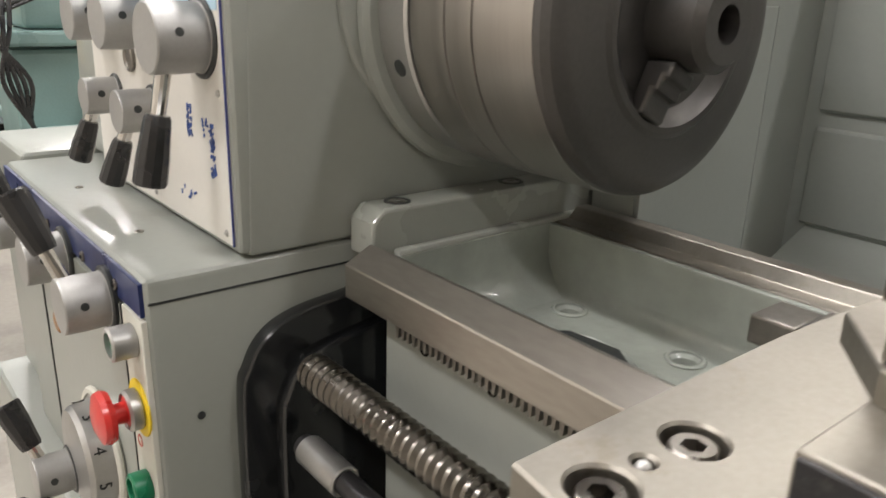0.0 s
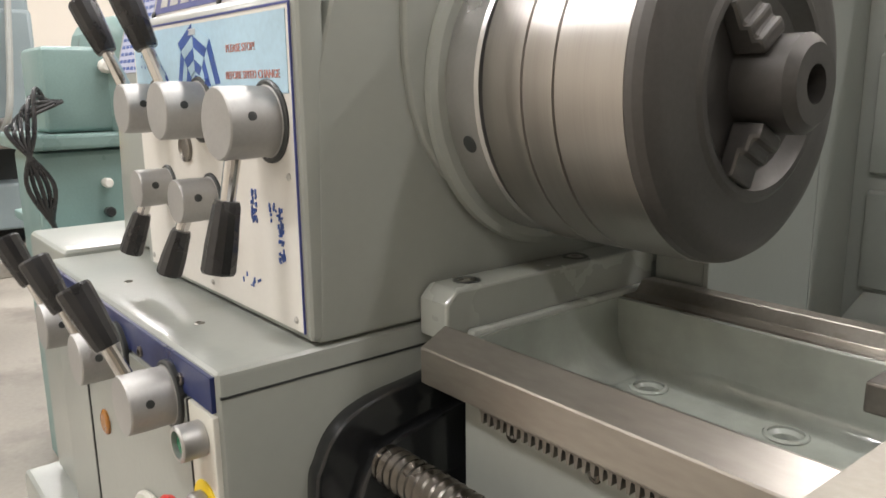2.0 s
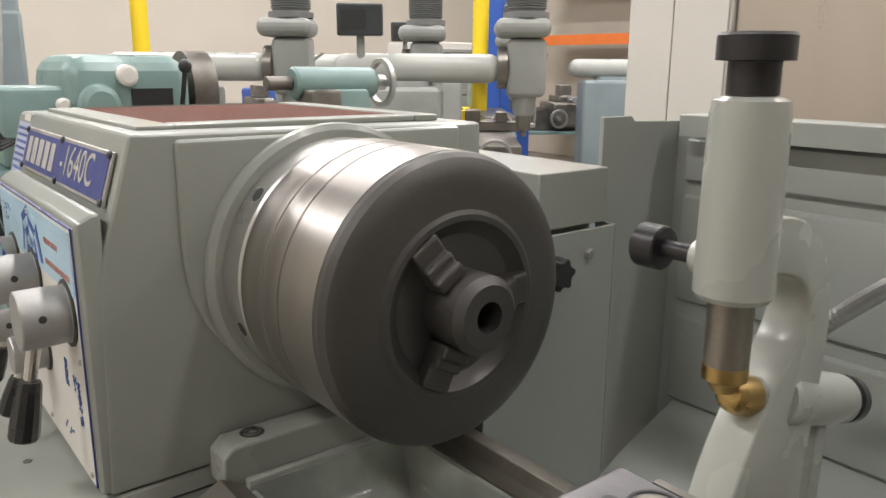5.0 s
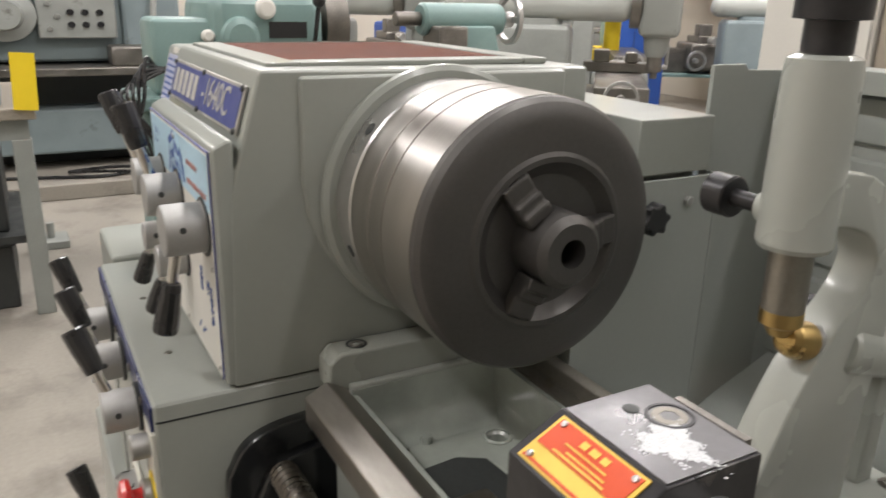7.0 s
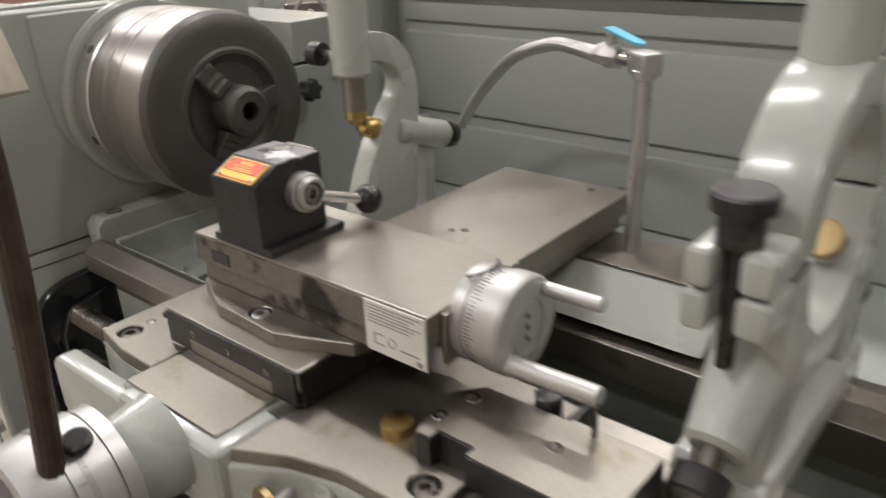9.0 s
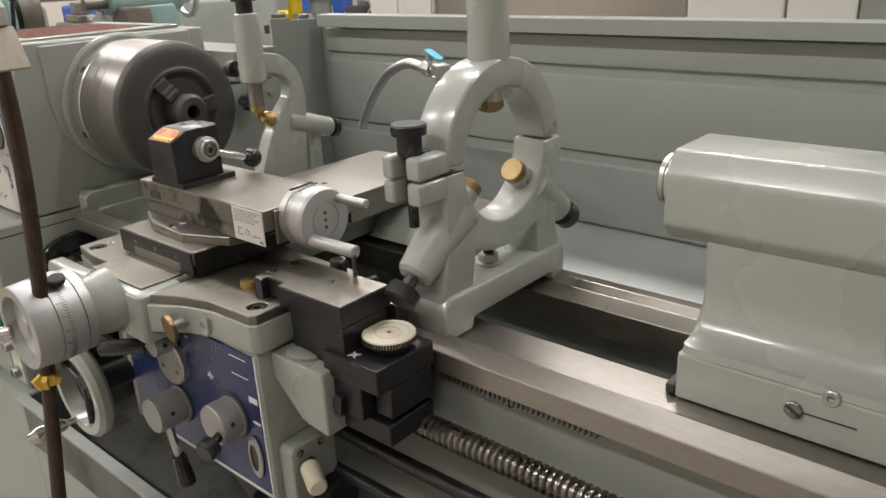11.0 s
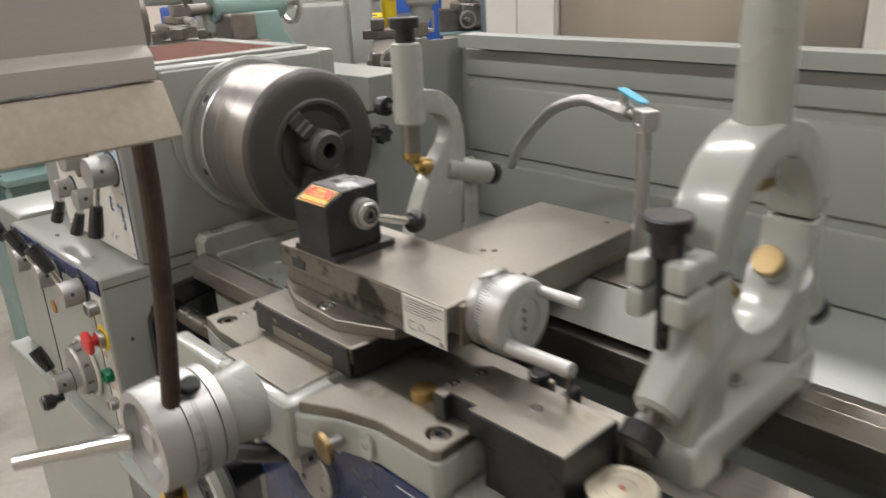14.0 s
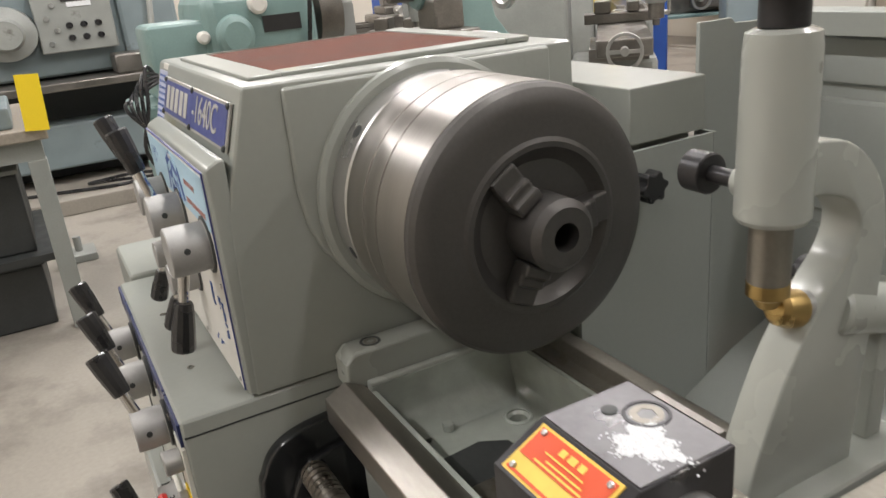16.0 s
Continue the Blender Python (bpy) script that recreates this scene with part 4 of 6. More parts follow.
part("rod_support", joined(rod((0.70, -0.206, 0.690), (0.80, -0.206, 0.690), 0.03), rod((0.62, -0.23, 0.685), (0.70, -0.25, 0.678), 0.02)), OXIDE, apron)
# apron handwheel
hw = part("handwheel", ring((0.418, -0.325, 0.777), (0, -1, 0), 0.022, 0.053, 0.071, 48, 0.006), CAST, apron, "grey rimmed apron handwheel")
part("wheel_hub", joined(rod((0.418, -0.20, 0.777), (0.418, -0.335, 0.777), 0.018), *[rod((0.418, -0.330, 0.777), (0.418 + 0.058 * math.cos(a), -0.334, 0.777 + 0.058 * math.sin(a)), 0.007) for a in (0.6, 2.7, 4.8)]), OXIDE, hw)
part("crank_handle", turned((0.392, -0.345, 0.722), (-0.25, -1, -0.12), [(0, 0.005), (0.012, 0.005), (0.014, 0.007), (0.035, 0.012), (0.052, 0.012), (0.066, 0.006), (0.068, 0.002)], 20), CHROME, hw)
# cross feed dial, crank and lever
cd = part("cross_feed_dial", turned((0.528, -0.358, 0.940), (0, -1, 0), [(0, 0.034), (0.001, 0.051), (0.012, 0.051), (0.0125, 0.049), (0.0145, 0.049), (0.015, 0.0525), (0.042, 0.0525), (0.0425, 0.050), (0.0445, 0.050), (0.045, 0.052), (0.066, 0.051), (0.070, 0.050), (0.071, 0.040), (0.060, 0.038), (0.060, 0.015), (0.066, 0.013), (0.066, 0.001)], 64), DIALALU, apron, "satin graduated cross-feed dial")
tick = bmesh.new()
for k in range(100):
    a = 2 * math.pi * k / 100
    m = Matrix.Translation((0.528, 0, 0.940)) @ Matrix.Rotation(a, 4, "Y")
    tick = joined(tick, moved(box(-0.0003, 0.0003, -0.398 + (0.006 if k % 5 else 0), -0.387, 0.0522, 0.0528), m))
tagged(part("graduation", tick, BLACKINK, cd), kind="stuff")
part("dial_lock", turned((0.552, -0.384, 0.984), (0.25, -0.2, 1), [(0, 0.004), (0.006, 0.004), (0.007, 0.010), (0.012, 0.010), (0.013, 0.008)], 24), OXIDE, cd)
part("crank", rod((0.494, -0.425, 0.926), (0.425, -0.515, 0.913), 0.0085, 0.0075), CHROME, cd)
lv = lever(apron, 0.572, 0.873, -0.270, -0.300, 0.013, (-0.92, -0.42, -0.16), 0.010, 0.070, tip=0.011)

# ---- cross slide ----
cs = thing("cross_slide", "ground steel cross slide on the saddle", "cross slide", at=(0.53, 0, 0.97))
part("front_body", box(0.428, 0.606, -0.242, -0.0165, 0.9717, 0.9900, 0.0015), STEEL, cs)
part("side_grime_plate", box(0.6062, 0.6075, -0.240, -0.017, 0.9580, 0.9885), OILBLACK, cs)
part("front_wiper", box(0.430, 0.604, -0.2445, -0.2422, 0.9585, 0.9890, 0.0005), OXIDE, cs)
part("right_gib", box(0.5765, 0.605, -0.240, 0.19, 0.9567, 0.9716), OILBLACK, cs)
part("rear_cover", joined(box(0.488, 0.655, -0.050, 0.196, 0.9885, 1.0125, 0.0015), box(0.494, 0.645, -0.012, 0.190, 0.9698, 0.9883)), STEEL, cs)
for x, y in ((0.560, -0.002), (0.572, 0.006), (0.617, 0.175), (0.640, 0.20)):
    part("cap_screw", socket_screw((x, y, 1.0132), (0, 0, 1), 0.004), SCREW, cs)
for x in (0.47, 0.52, 0.57):
    part("gib_screw", socket_screw((x, -0.2452, 0.978), (0, -1, 0), 0.003), SCREW, cs)
# ---- compound slide ----
cp = thing("compound_slide", "worn ground steel compound slide on its swivel", "compound slide", at=(0.55, -0.14, 0.99))
octa = [(0.404, -0.165), (0.430, -0.200), (0.480, -0.222), (0.560, -0.226), (0.625, -0.200), (0.640, -0.16), (0.62, -0.08), (0.56, -0.05), (0.45, -0.05), (0.41, -0.10)]
part("swivel_skirt", prism([(x, y + (0.002 if y < -0.15 else -0.002)) for x, y in octa], "z", 0.9901, 0.9960), GRIMESTEEL, cp)
part("swivel_plate", drilled(octa, 0.9902, 1.0015, [circle(0.524, -0.210, 0.0098), circle(0.437, -0.165, 0.0098)]), STEEL, cp)
for x, y in ((0.524, -0.210), (0.437, -0.165)):
    part("swivel_bolt", socket_screw((x, y, 1.0008), (0, 0, 1), 0.0078), SATIN, cp)
part("lower_slide", prism([(-0.196, 1.0017), (-0.196, 1.019), (-0.186, 1.0215), (-0.098, 1.0215), (-0.088, 1.019), (-0.088, 1.0017)], "x", 0.428, 0.660, 0.001), GRIMESTEEL, cp)
part("slide_front", box(0.4265, 0.6405, -0.2004, -0.1993, 1.0219, 1.0462), GRIMESTEEL, cp, "front face darkened with old grime")
part("upper_slide", box(0.452, 0.702, -0.199, -0.086, 1.0217, 1.0485, 0.0018), STEEL, cp)
# Dark block drawn as the shade of the slot.
part("t_slot", box(0.450, 0.475, -0.2012, -0.19, 1.026, 1.037), DARK, cp)
part("rear_lip", box(0.426, 0.4515, -0.200, -0.09, 1.0217, 1.0485, 0.0018), STEEL, cp)
part("end_block", box(0.702, 0.706, -0.185, -0.098, 1.004, 1.046, 0.0015), STEEL, cp)
lab = part("spec_label", box(0.641, 0.7005, -0.2003, -0.1988, 1.0045, 1.0465, 0.0003), WHITE, cp, "small printed aluminium specification label")
bars = bmesh.new()
for k in range(6):
    bars = joined(bars, box(0.645, 0.697 - 0.006 * (k % 3), -0.2008, -0.2002, 1.0435 - k * 0.0028, 1.0441 - k * 0.0028))
bars = joined(bars, ring((0.668, -0.2002, 1.017), (0, -1, 0), 0.0006, 0.0036, 0.0041, 20, 0.0001), box(0.676, 0.694, -0.2008, -0.2002, 1.0135, 1.0145), box(0.650, 0.660, -0.2008, -0.2002, 1.012, 1.0128), box(0.650, 0.6508, -0.2008, -0.2002, 1.0128, 1.021), box(0.650, 0.660, -0.2008, -0.2002, 1.0205, 1.0212), box(0.692, 0.697, -0.2008, -0.2002, 1.0065, 1.0105))
tagged(part("label_print", bars, GREYINK, lab), kind="stuff")
dl = part("feed_dial", turned((0.712, -0.143, 1.031), (1, 0, 0), [(0, 0.028), (0.001, 0.0372), (0.011, 0.0372), (0.0115, 0.0355), (0.0135, 0.0355), (0.014, 0.0372), (0.0255, 0.0372), (0.026, 0.0385), (0.040, 0.0385), (0.0435, 0.0365), (0.044, 0.021), (0.043, 0.0208), (0.043, 0.019), (0.044, 0.0188), (0.044, 0.001)], 64), DIALALU, cp, "satin graduated compound dial")
tick = bmesh.new()
for k in range(80):
    m = Matrix.Translation((0, -0.143, 1.031)) @ Matrix.Rotation(2 * math.pi * k / 80, 4, "X")
    tick = joined(tick, moved(box(0.727, 0.736 if k % 5 == 0 else 0.732, -0.00025, 0.00025, 0.0369, 0.0375), m))
tagged(part("graduation", tick, BLACKINK, dl), kind="stuff")
for k in range(3):
    part("face_screw", socket_screw((0.7567, -0.143, 1.022 + 0.009 * k), (1, 0, 0), 0.0022), DARK, dl)
part("handle", rod((0.755, -0.120, 1.052), (0.801, -0.117, 1.051), 0.0056, bev=0.001), DIALALU, dl)
part("handle", rod((0.755, -0.166, 1.012), (0.826, -0.162, 1.011), 0.0075, bev=0.0012), DIALALU, dl)
part("index_clip", tube(smooth_path([(0.716, -0.160, 1.066), (0.728, -0.152, 1.0705), (0.728, -0.138, 1.0715), (0.718, -0.126, 1.067)], 5), 0.0013, 8), DARK, dl)
dl.location.x -= 0.009

# ---- tool post ----
tp = thing("tool_post", "black quick-change tool post with red label and ball lever", "tool post", at=(0.5, -0.15, 1.05))
part("base_plate", box(0.458, 0.536, -0.199, -0.118, 1.0487, 1.056, 0.001), OXIDE, tp)
part("body", prism([(-0.201, 1.0562), (-0.201, 1.1092), (-0.177, 1.1215), (-0.131, 1.1215), (-0.131, 1.0562)], "x", 0.469, 0.528, 0.0008), OXIDE, tp)
part("worn_top", box(0.4705, 0.5265, -0.1762, -0.1318, 1.1213, 1.1222, 0.0003), WORNOXIDE, tp, "worn pale oxide top face")
part("rear_notch", box(0.484, 0.520, -0.1312, -0.1275, 1.060, 1.1222), SHOPSTEEL, tp)
mm = Matrix.Translation((0.4980, -0.1891, 1.1154)) @ Matrix.Rotation(math.atan2(0.0123, 0.024), 4, "X") @ Matrix.Diagonal((0.88, 0.88, 1, 1))
plate2 = part("label", moved(box(-0.0275, 0.0275, -0.0135, 0.0135, 0.0, 0.0007), mm), YELLOW, tp, "red and yellow enamel maker's label")
part("label_red", moved(joined(box(-0.0255, 0.0255, -0.0035, 0.012, 0.0007, 0.0011)), mm), REDLABEL, plate2)
part("label_red_low", moved(box(-0.0255, 0.0255, -0.0122, -0.0108, 0.0007, 0.0011), mm), REDLABEL, plate2)
lm = bmesh.new()
for x0, x1, y0, y1 in ((-0.008, -0.004, 0.006, 0.0095), (-0.002, 0.003, 0.006, 0.0095), (0.005, 0.009, 0.006, 0.0095), (-0.014, 0.012, 0.003, 0.0038), (-0.010, 0.014, 0.0, 0.0009), (-0.016, 0.016, -0.0024, -0.0014)):
    lm = joined(lm, moved(box(x0, x1, y0, y1, 0.0011, 0.0013), mm))
tagged(part("label_bar", lm, YELLOW, plate2), kind="stuff")
for x in (-0.0225, 0.0225):
    for y in (-0.010, 0.010):
        part("rivet", moved(turned((x, y, 0.0008), (0, 0, 1), [(0, 0.0018), (0.001, 0.0016), (0.0014, 0.0006)], 10), mm), SATIN, plate2)
part("top_screw", socket_screw((0.494, -0.1432, 1.1224), (0, 0, 1), 0.0078, STEEL), STEEL, tp)
part("top_washer", ring((0.494, -0.1432, 1.1219), (0, 0, 1), 0.0007, 0.0082, 0.0098, 32, 0.0002), OXIDE, tp)
part("oil_hole", turned((0.483, -0.153, 1.1220), (0, 0, 1), [(0, 0.0034), (0.0006, 0.0034)], 16), DARK, tp)
vs, fs = [], []
rnd = random.Random(9)
for n in range(1900):
    a, r = rnd.uniform(0, 6.28), (0.0112 * math.sqrt(rnd.random()) if n > 700 else abs(rnd.gauss(0.0075, 0.0042)))
    r *= 1 + 0.25 * math.sin(3 * a + 1) + 0.2 * math.sin(7 * a)
    x, y, q, h = 0.5085 + r * math.cos(a), -0.1565 + r * math.sin(a) * 0.85, rnd.uniform(0.0003, 0.0014 if n > 700 else 0.0008), rnd.uniform(0.0001, 0.0003)
    o = len(vs)
    vs += [(x + q * math.cos(k * 1.257 + a), y + q * math.sin(k * 1.257 + a) * rnd.uniform(0.6, 1.2), 1.1223) for k in range(5)] + [(x, y, 1.1223 + h)]
    fs += [(o + k, o + (k + 1) % 5, o + 5) for k in range(5)]
tm = bpy.data.meshes.new("powder")
tm.from_pydata(vs, [], fs)
sm = bmesh.new()
sm.from_mesh(tm)
tagged(part("white_smudge", sm, CHALK, tp, "smear of white powder"), kind="stuff")
part("cam_hub", joined(turned((0.528, -0.156, 1.094), (1, 0, 0), [(0, 0.017), (0.010, 0.017), (0.011, 0.0155)], 36), ring((0.5385, -0.156, 1.094), (1, 0, 0), 0.006, 0.010, 0.0145, 32)), SATIN, tp)
part("hub_screw", socket_screw((0.544, -0.156, 1.094), (1, 0, 0), 0.0085), SCREW, tp)
arm = part("lever_arm", rod((0.536, -0.147, 1.089), (0.5395, -0.100, 1.072), 0.0048), CHROME, tp)
part("ball_knob", ball((0.540, -0.091, 1.069), 0.0135, 24), BLACK, arm)

# ---- carriage stop and thread dial ----
st = thing("carriage_stop", "dark steel carriage stop block on the saddle", "carriage stop", at=(0.79, -0.19, 0.957))
part("block", prism([(0.706, -0.182), (0.722, -0.160), (0.862, -0.158), (0.862, -0.232), (0.758, -0.232), (0.758, -0.222), (0.728, -0.222), (0.728, -0.232), (0.715, -0.232)], "z", 0.9562, 0.9792, 0.0006), OXIDE, st)
part("ground_top", prism([(0.7072, -0.182), (0.7225, -0.1612), (0.861, -0.1592), (0.861, -0.231), (0.759, -0.231), (0.759, -0.221), (0.727, -0.221), (0.727, -0.231), (0.7158, -0.231)], "z", 0.9794, 0.981, 0.0004), STEEL, st, "ground steel top face")
part("front_jaw", box(0.775, 0.862, -0.231, -0.165, 0.905, 0.956, 0.001), OXIDE, st)
for x, y in ((0.718, -0.208), (0.724, -0.178), (0.800, -0.190)):
    part("cap_screw", socket_screw((x, y, 0.9815), (0, 0, 1), 0.0062), SCREW, st)
part("stop_screw", rod((0.770, -0.150, 0.957), (0.770, -0.150, 0.988), 0.010, bev=0.001), BLACK, st)
part("pin", rod((0.815, -0.165, 0.981), (0.815, -0.165, 1.004), 0.0022, seg=10), SCREW, st)
part("pin_head", rod((0.815, -0.165, 1.0035), (0.815, -0.165, 1.008), 0.003, seg=10), SCREW, st)
part("stop_bar", box(0.772, 0.858, -0.146, -0.120, 0.923, 0.950, 0.002), STEEL, st)
SHIFT = Matrix.Translation((-0.015, 0.016, -0.010))
td = thing("thread_dial", "black thread-chasing dial housing with a pale round dial", "thread dial", at=(0.9, -0.2, 0.86))
part("housing", moved(box(0.846, 0.930, -0.253, -0.165, 0.905, 0.9345, 0.002), SHIFT), OXIDE, td)
part("clamp_body", moved(box(0.852, 0.90, -0.250, -0.168, 0.8625, 0.9048, 0.002), SHIFT), OXIDE, td)
part("clamp_jaw", moved(box(0.905, 0.93, -0.235, -0.17, 0.868, 0.9048, 0.002), SHIFT), OXIDE, td)
part("lower_clamp", moved(joined(box(0.856, 0.93, -0.24, -0.17, 0.836, 0.862, 0.002), prism([(0.862, 0.862), (0.872, 0.862), (0.876, 0.886), (0.868, 0.890), (0.860, 0.876)], "y", -0.258, -0.250)), SHIFT), OXIDE, td)
part("dial", moved(turned((0.902, -0.204, 0.9345), (0, 0, 1), [(0.0095, 0.010), (0.010, 0.0270), (0.0125, 0.0285), (0.017, 0.0295), (0.0185, 0.0285), (0.0188, 0.023), (0.0178, 0.0205), (0.0178, 0.015), (0.0186, 0.0145), (0.0186, 0.012), (0.0178, 0.0115), (0.0180, 0.001)], 48), SHIFT), BONE, td, "yellowed white round dial")
part("dial_stem", moved(rod((0.902, -0.204, 0.9345), (0.902, -0.204, 0.9445), 0.021), SHIFT), OXIDE, td)
kn = bmesh.new()
for k in range(60):
    a = 2 * math.pi * k / 60
    kn = joined(kn, moved(box(0.0288, 0.0302, -0.0009, 0.0009, 0.9455, 0.9515), Matrix.Translation((0.902, -0.204, 0)) @ Matrix.Rotation(a, 4, "Z")))
tagged(part("knurled_edge", moved(kn, SHIFT), GREASE, td), kind="stuff")
part("dial_center", moved(turned((0.902, -0.204, 0.9525), (0, 0, 1), [(0, 0.0025), (0.0006, 0.002)], 16), SHIFT), REDINK, td)
wp = bmesh.new()
for k in range(4):
    wp = joined(wp, moved(prism([(0, 0.008), (0.002, 0.002), (0, -0.002), (-0.002, 0.002)], "z", 0.9345, 0.9352), pose(0.884, -0.240, 0, 0, 0, 45 + 90 * k)))
part("paint_marks", moved(joined(wp, ring((0.862, -0.236, 0.9345), (0, 0, 1), 0.0007, 0.005, 0.006, 20, 0.0001)), SHIFT), WHITEINK, td)

# ---- follow rest ----
fo = thing("follow_rest", "grey cast follow rest with two brass-tipped fingers", "follow rest", at=(0.43, 0.06, 0.957))
FXC = 0.425
part("finger_tube", turned((FXC, 0.011, 1.150), (0, 0, 1), [(0, 0.0185), (0.003, 0.0203), (0.092, 0.0193), (0.100, 0.0183), (0.102, 0.014)], 40), CAST, fo)
part("top_knob", turned((FXC, 0.011, 1.2525), (0, 0, 1), [(0, 0.0125), (0.016, 0.0125), (0.0165, 0.0185), (0.028, 0.0185), (0.0295, 0.017)], 40), OXIDE, fo, "dark knurled finger screw")
fin = part("finger", rod((FXC, 0.011, 1.112), (FXC, 0.011, 1.153), 0.0118, bev=0.001), STEEL, fo)
part("brass_tip", turned((FXC, 0.011, 1.1135), (0, 0, -1), [(0, 0.012), (0.008, 0.012), (0.010, 0.009), (0.0155, 0.006)], 24), BRASS, fin)
arch_out = smooth_path([(0, 0.020, 1.193), (0, 0.055, 1.187), (0, 0.083, 1.164), (0, 0.096, 1.128), (0, 0.095, 1.085), (0, 0.088, 1.030), (0, 0.084, 0.958)], 6)
arch_in = smooth_path([(0, -0.016, 0.958), (0, -0.006, 1.002), (0, 0.018, 1.058), (0, 0.046, 1.098), (0, 0.064, 1.118), (0, 0.070, 1.136), (0, 0.060, 1.152), (0, 0.040, 1.160), (0, 0.020, 1.162)], 6)
part("arch", prism([(p.y, p.z) for p in arch_out] + [(p.y, p.z) for p in arch_in], "x", FXC - 0.013, FXC + 0.013, 0.004, 3, 40), CAST, fo)
part("foot", box(FXC - 0.024, FXC + 0.030, -0.024, 0.140, 0.9562, 0.972, 0.004, 3), CAST, fo)
part("rear_leg", prism([(0.108, 0.971), (0.112, 1.068), (0.124, 1.064), (0.124, 0.971)], "x", FXC - 0.008, FXC + 0.008, 0.002), CAST, fo)
SW = Vector((0, 0.959, -0.285)).normalized()
part("side_tube", turned((FXC, 0.062, 1.081), SW, [(0, 0.017), (0.004, 0.0185), (0.090, 0.0165), (0.094, 0.014)], 36), CAST, fo)
f2 = part("finger", rod((FXC, 0.034, 1.089), (FXC, 0.066, 1.0797), 0.0115, bev=0.001), SATIN, fo)
part("brass_tip", turned((FXC, 0.035, 1.089), -SW, [(0, 0.0118), (0.008, 0.0118), (0.015, 0.010), (0.0185, 0.007), (0.020, 0.003)], 24), BRASS, f2)
part("end_knob", turned((FXC, 0.152, 1.0545), SW, [(0, 0.010), (0.004, 0.010), (0.005, 0.016), (0.014, 0.016), (0.015, 0.014)], 32), BLACK, fo)
for ly, lz, kx in ((0.010, 1.168, 0.402), (0.118, 1.072, 0.410)):
    lk2 = part("lock_screw", rod((kx + 0.012, ly, lz), (0.378, ly, lz), 0.0052), OXIDE, fo)
    part("lock_boss", turned((kx + 0.014, ly, lz), (-1, 0, 0), [(0, 0.014), (0.008, 0.011), (0.013, 0.009)], 24), CAST, lk2)
    part("lock_knob", turned((0.383, ly, lz), (-1, 0, 0), [(0, 0.0115), (0.001, 0.0125), (0.015, 0.0125), (0.016, 0.0115)], 32), OXIDE, lk2)
part("foot_screw", socket_screw((FXC + 0.018, 0.128, 0.9735), (0, 0, 1), 0.007), SCREW, fo)

# ---- coolant pipe ----
co = thing("coolant_pipe", "steel coolant pipe with valve and flexible hose", "coolant pipe", at=(0.683, 0.147, 0.957))
part("pipe", rod((0.683, 0.147, 0.9562), (0.683, 0.150, 1.152), 0.0082), SATIN, co)
part("elbow", joined(moved(box(-0.017, 0.013, -0.011, 0.011, -0.011, 0.012, 0.003), pose(0.683, 0.152, 1.160, 0, 0, -33)), rod((0.683, 0.150, 1.146), (0.683, 0.150, 1.156), 0.012)), SATIN, co)
vp = [Vector((0.683, 0.152, 1.160)), Vector((0.640, 0.182, 1.158)), Vector((0.575, 0.228, 1.147))]
part("nipple", rod(vp[0], Vector((0.632, 0.188, 1.157)), 0.007), CHROME, co)
valve = part("valve", joined(turned((0.640, 0.182, 1.158), (-0.065, 0.046, -0.004), [(0, 0.009), (0.004, 0.012), (0.010, 0.012), (0.012, 0.010), (0.022, 0.014), (0.032, 0.010), (0.034, 0.012), (0.042, 0.012), (0.044, 0.008)], 8), rod((0.622, 0.195, 1.165), (0.622, 0.195, 1.182), 0.006)), SATIN, co)
part("valve_handle", moved(prism([(-0.006, -0.006), (0.010, -0.007), (0.052, -0.0065), (0.060, 0), (0.052, 0.0065), (0.010, 0.007), (-0.006, 0.006)], "z", 0, 0.003, 0.001), Matrix.Translation((0.622, 0.195, 1.182)) @ pose(0, 0, 0, 0, 8, -30)), VALVEBLUE, valve, "blue vinyl valve handle")
hp = smooth_path([(0.598, 0.212, 1.152), (0.560, 0.238, 1.152), (0.50, 0.270, 1.148), (0.42, 0.30, 1.118), (0.345, 0.325, 1.055), (0.300, 0.343, 1.005)], 26)
part("hose", tube(hp, [0.0078 + 0.0007 * (i % 2) for i in range(len(hp))], 14), SATIN, co, "ribbed flexible metal hose")

# ---- steady rest ----
re = thing("steady_rest", "grey cast steady rest with three brass-tipped fingers", "steady rest", at=(0.9, 0, 0.91))
X0, X1 = 0.876, 0.924
CZ = 1.100


def arc_pts(r, a0, a1, n=24, cy=0.0):
    return [(cy + r * math.cos(radians(a0 + (a1 - a0) * k / n)), CZ + r * math.sin(radians(a0 + (a1 - a0) * k / n))) for k in range(n + 1)]


part("upper_arch", prism(arc_pts(0.110, 2, 176) + arc_pts(0.077, 176, 2), "x", X0, X1, 0.005, 3), CAST, re)
lower = arc_pts(0.077, 180, 360) + [(0.108, CZ + 0.001), (0.112, 1.03), (0.104, 0.985), (0.112, 0.958), (0.062, 0.955), (0.058, 1.000), (0.030, 0.990), (0.0, 0.988), (-0.030, 0.990), (-0.062, 1.0), (-0.070, 0.955), (-0.125, 0.955), (-0.118, 0.99), (-0.108, 1.04), (-0.110, CZ)]
part("lower_frame", prism(lower, "x", X0, X1, 0.004, 3), CAST, re)
part("base", prism([(-0.128, 0.9105), (-0.128, 0.952), (-0.118, 0.962), (0.108, 0.958), (0.115, 0.950), (0.115, 0.9105), (0.092, 0.9105), (0.085, 0.924), (-0.076, 0.924), (-0.080, 0.9105)], "x", X0 - 0.012, X1 + 0.006, 0.004, 3), CAST, re)
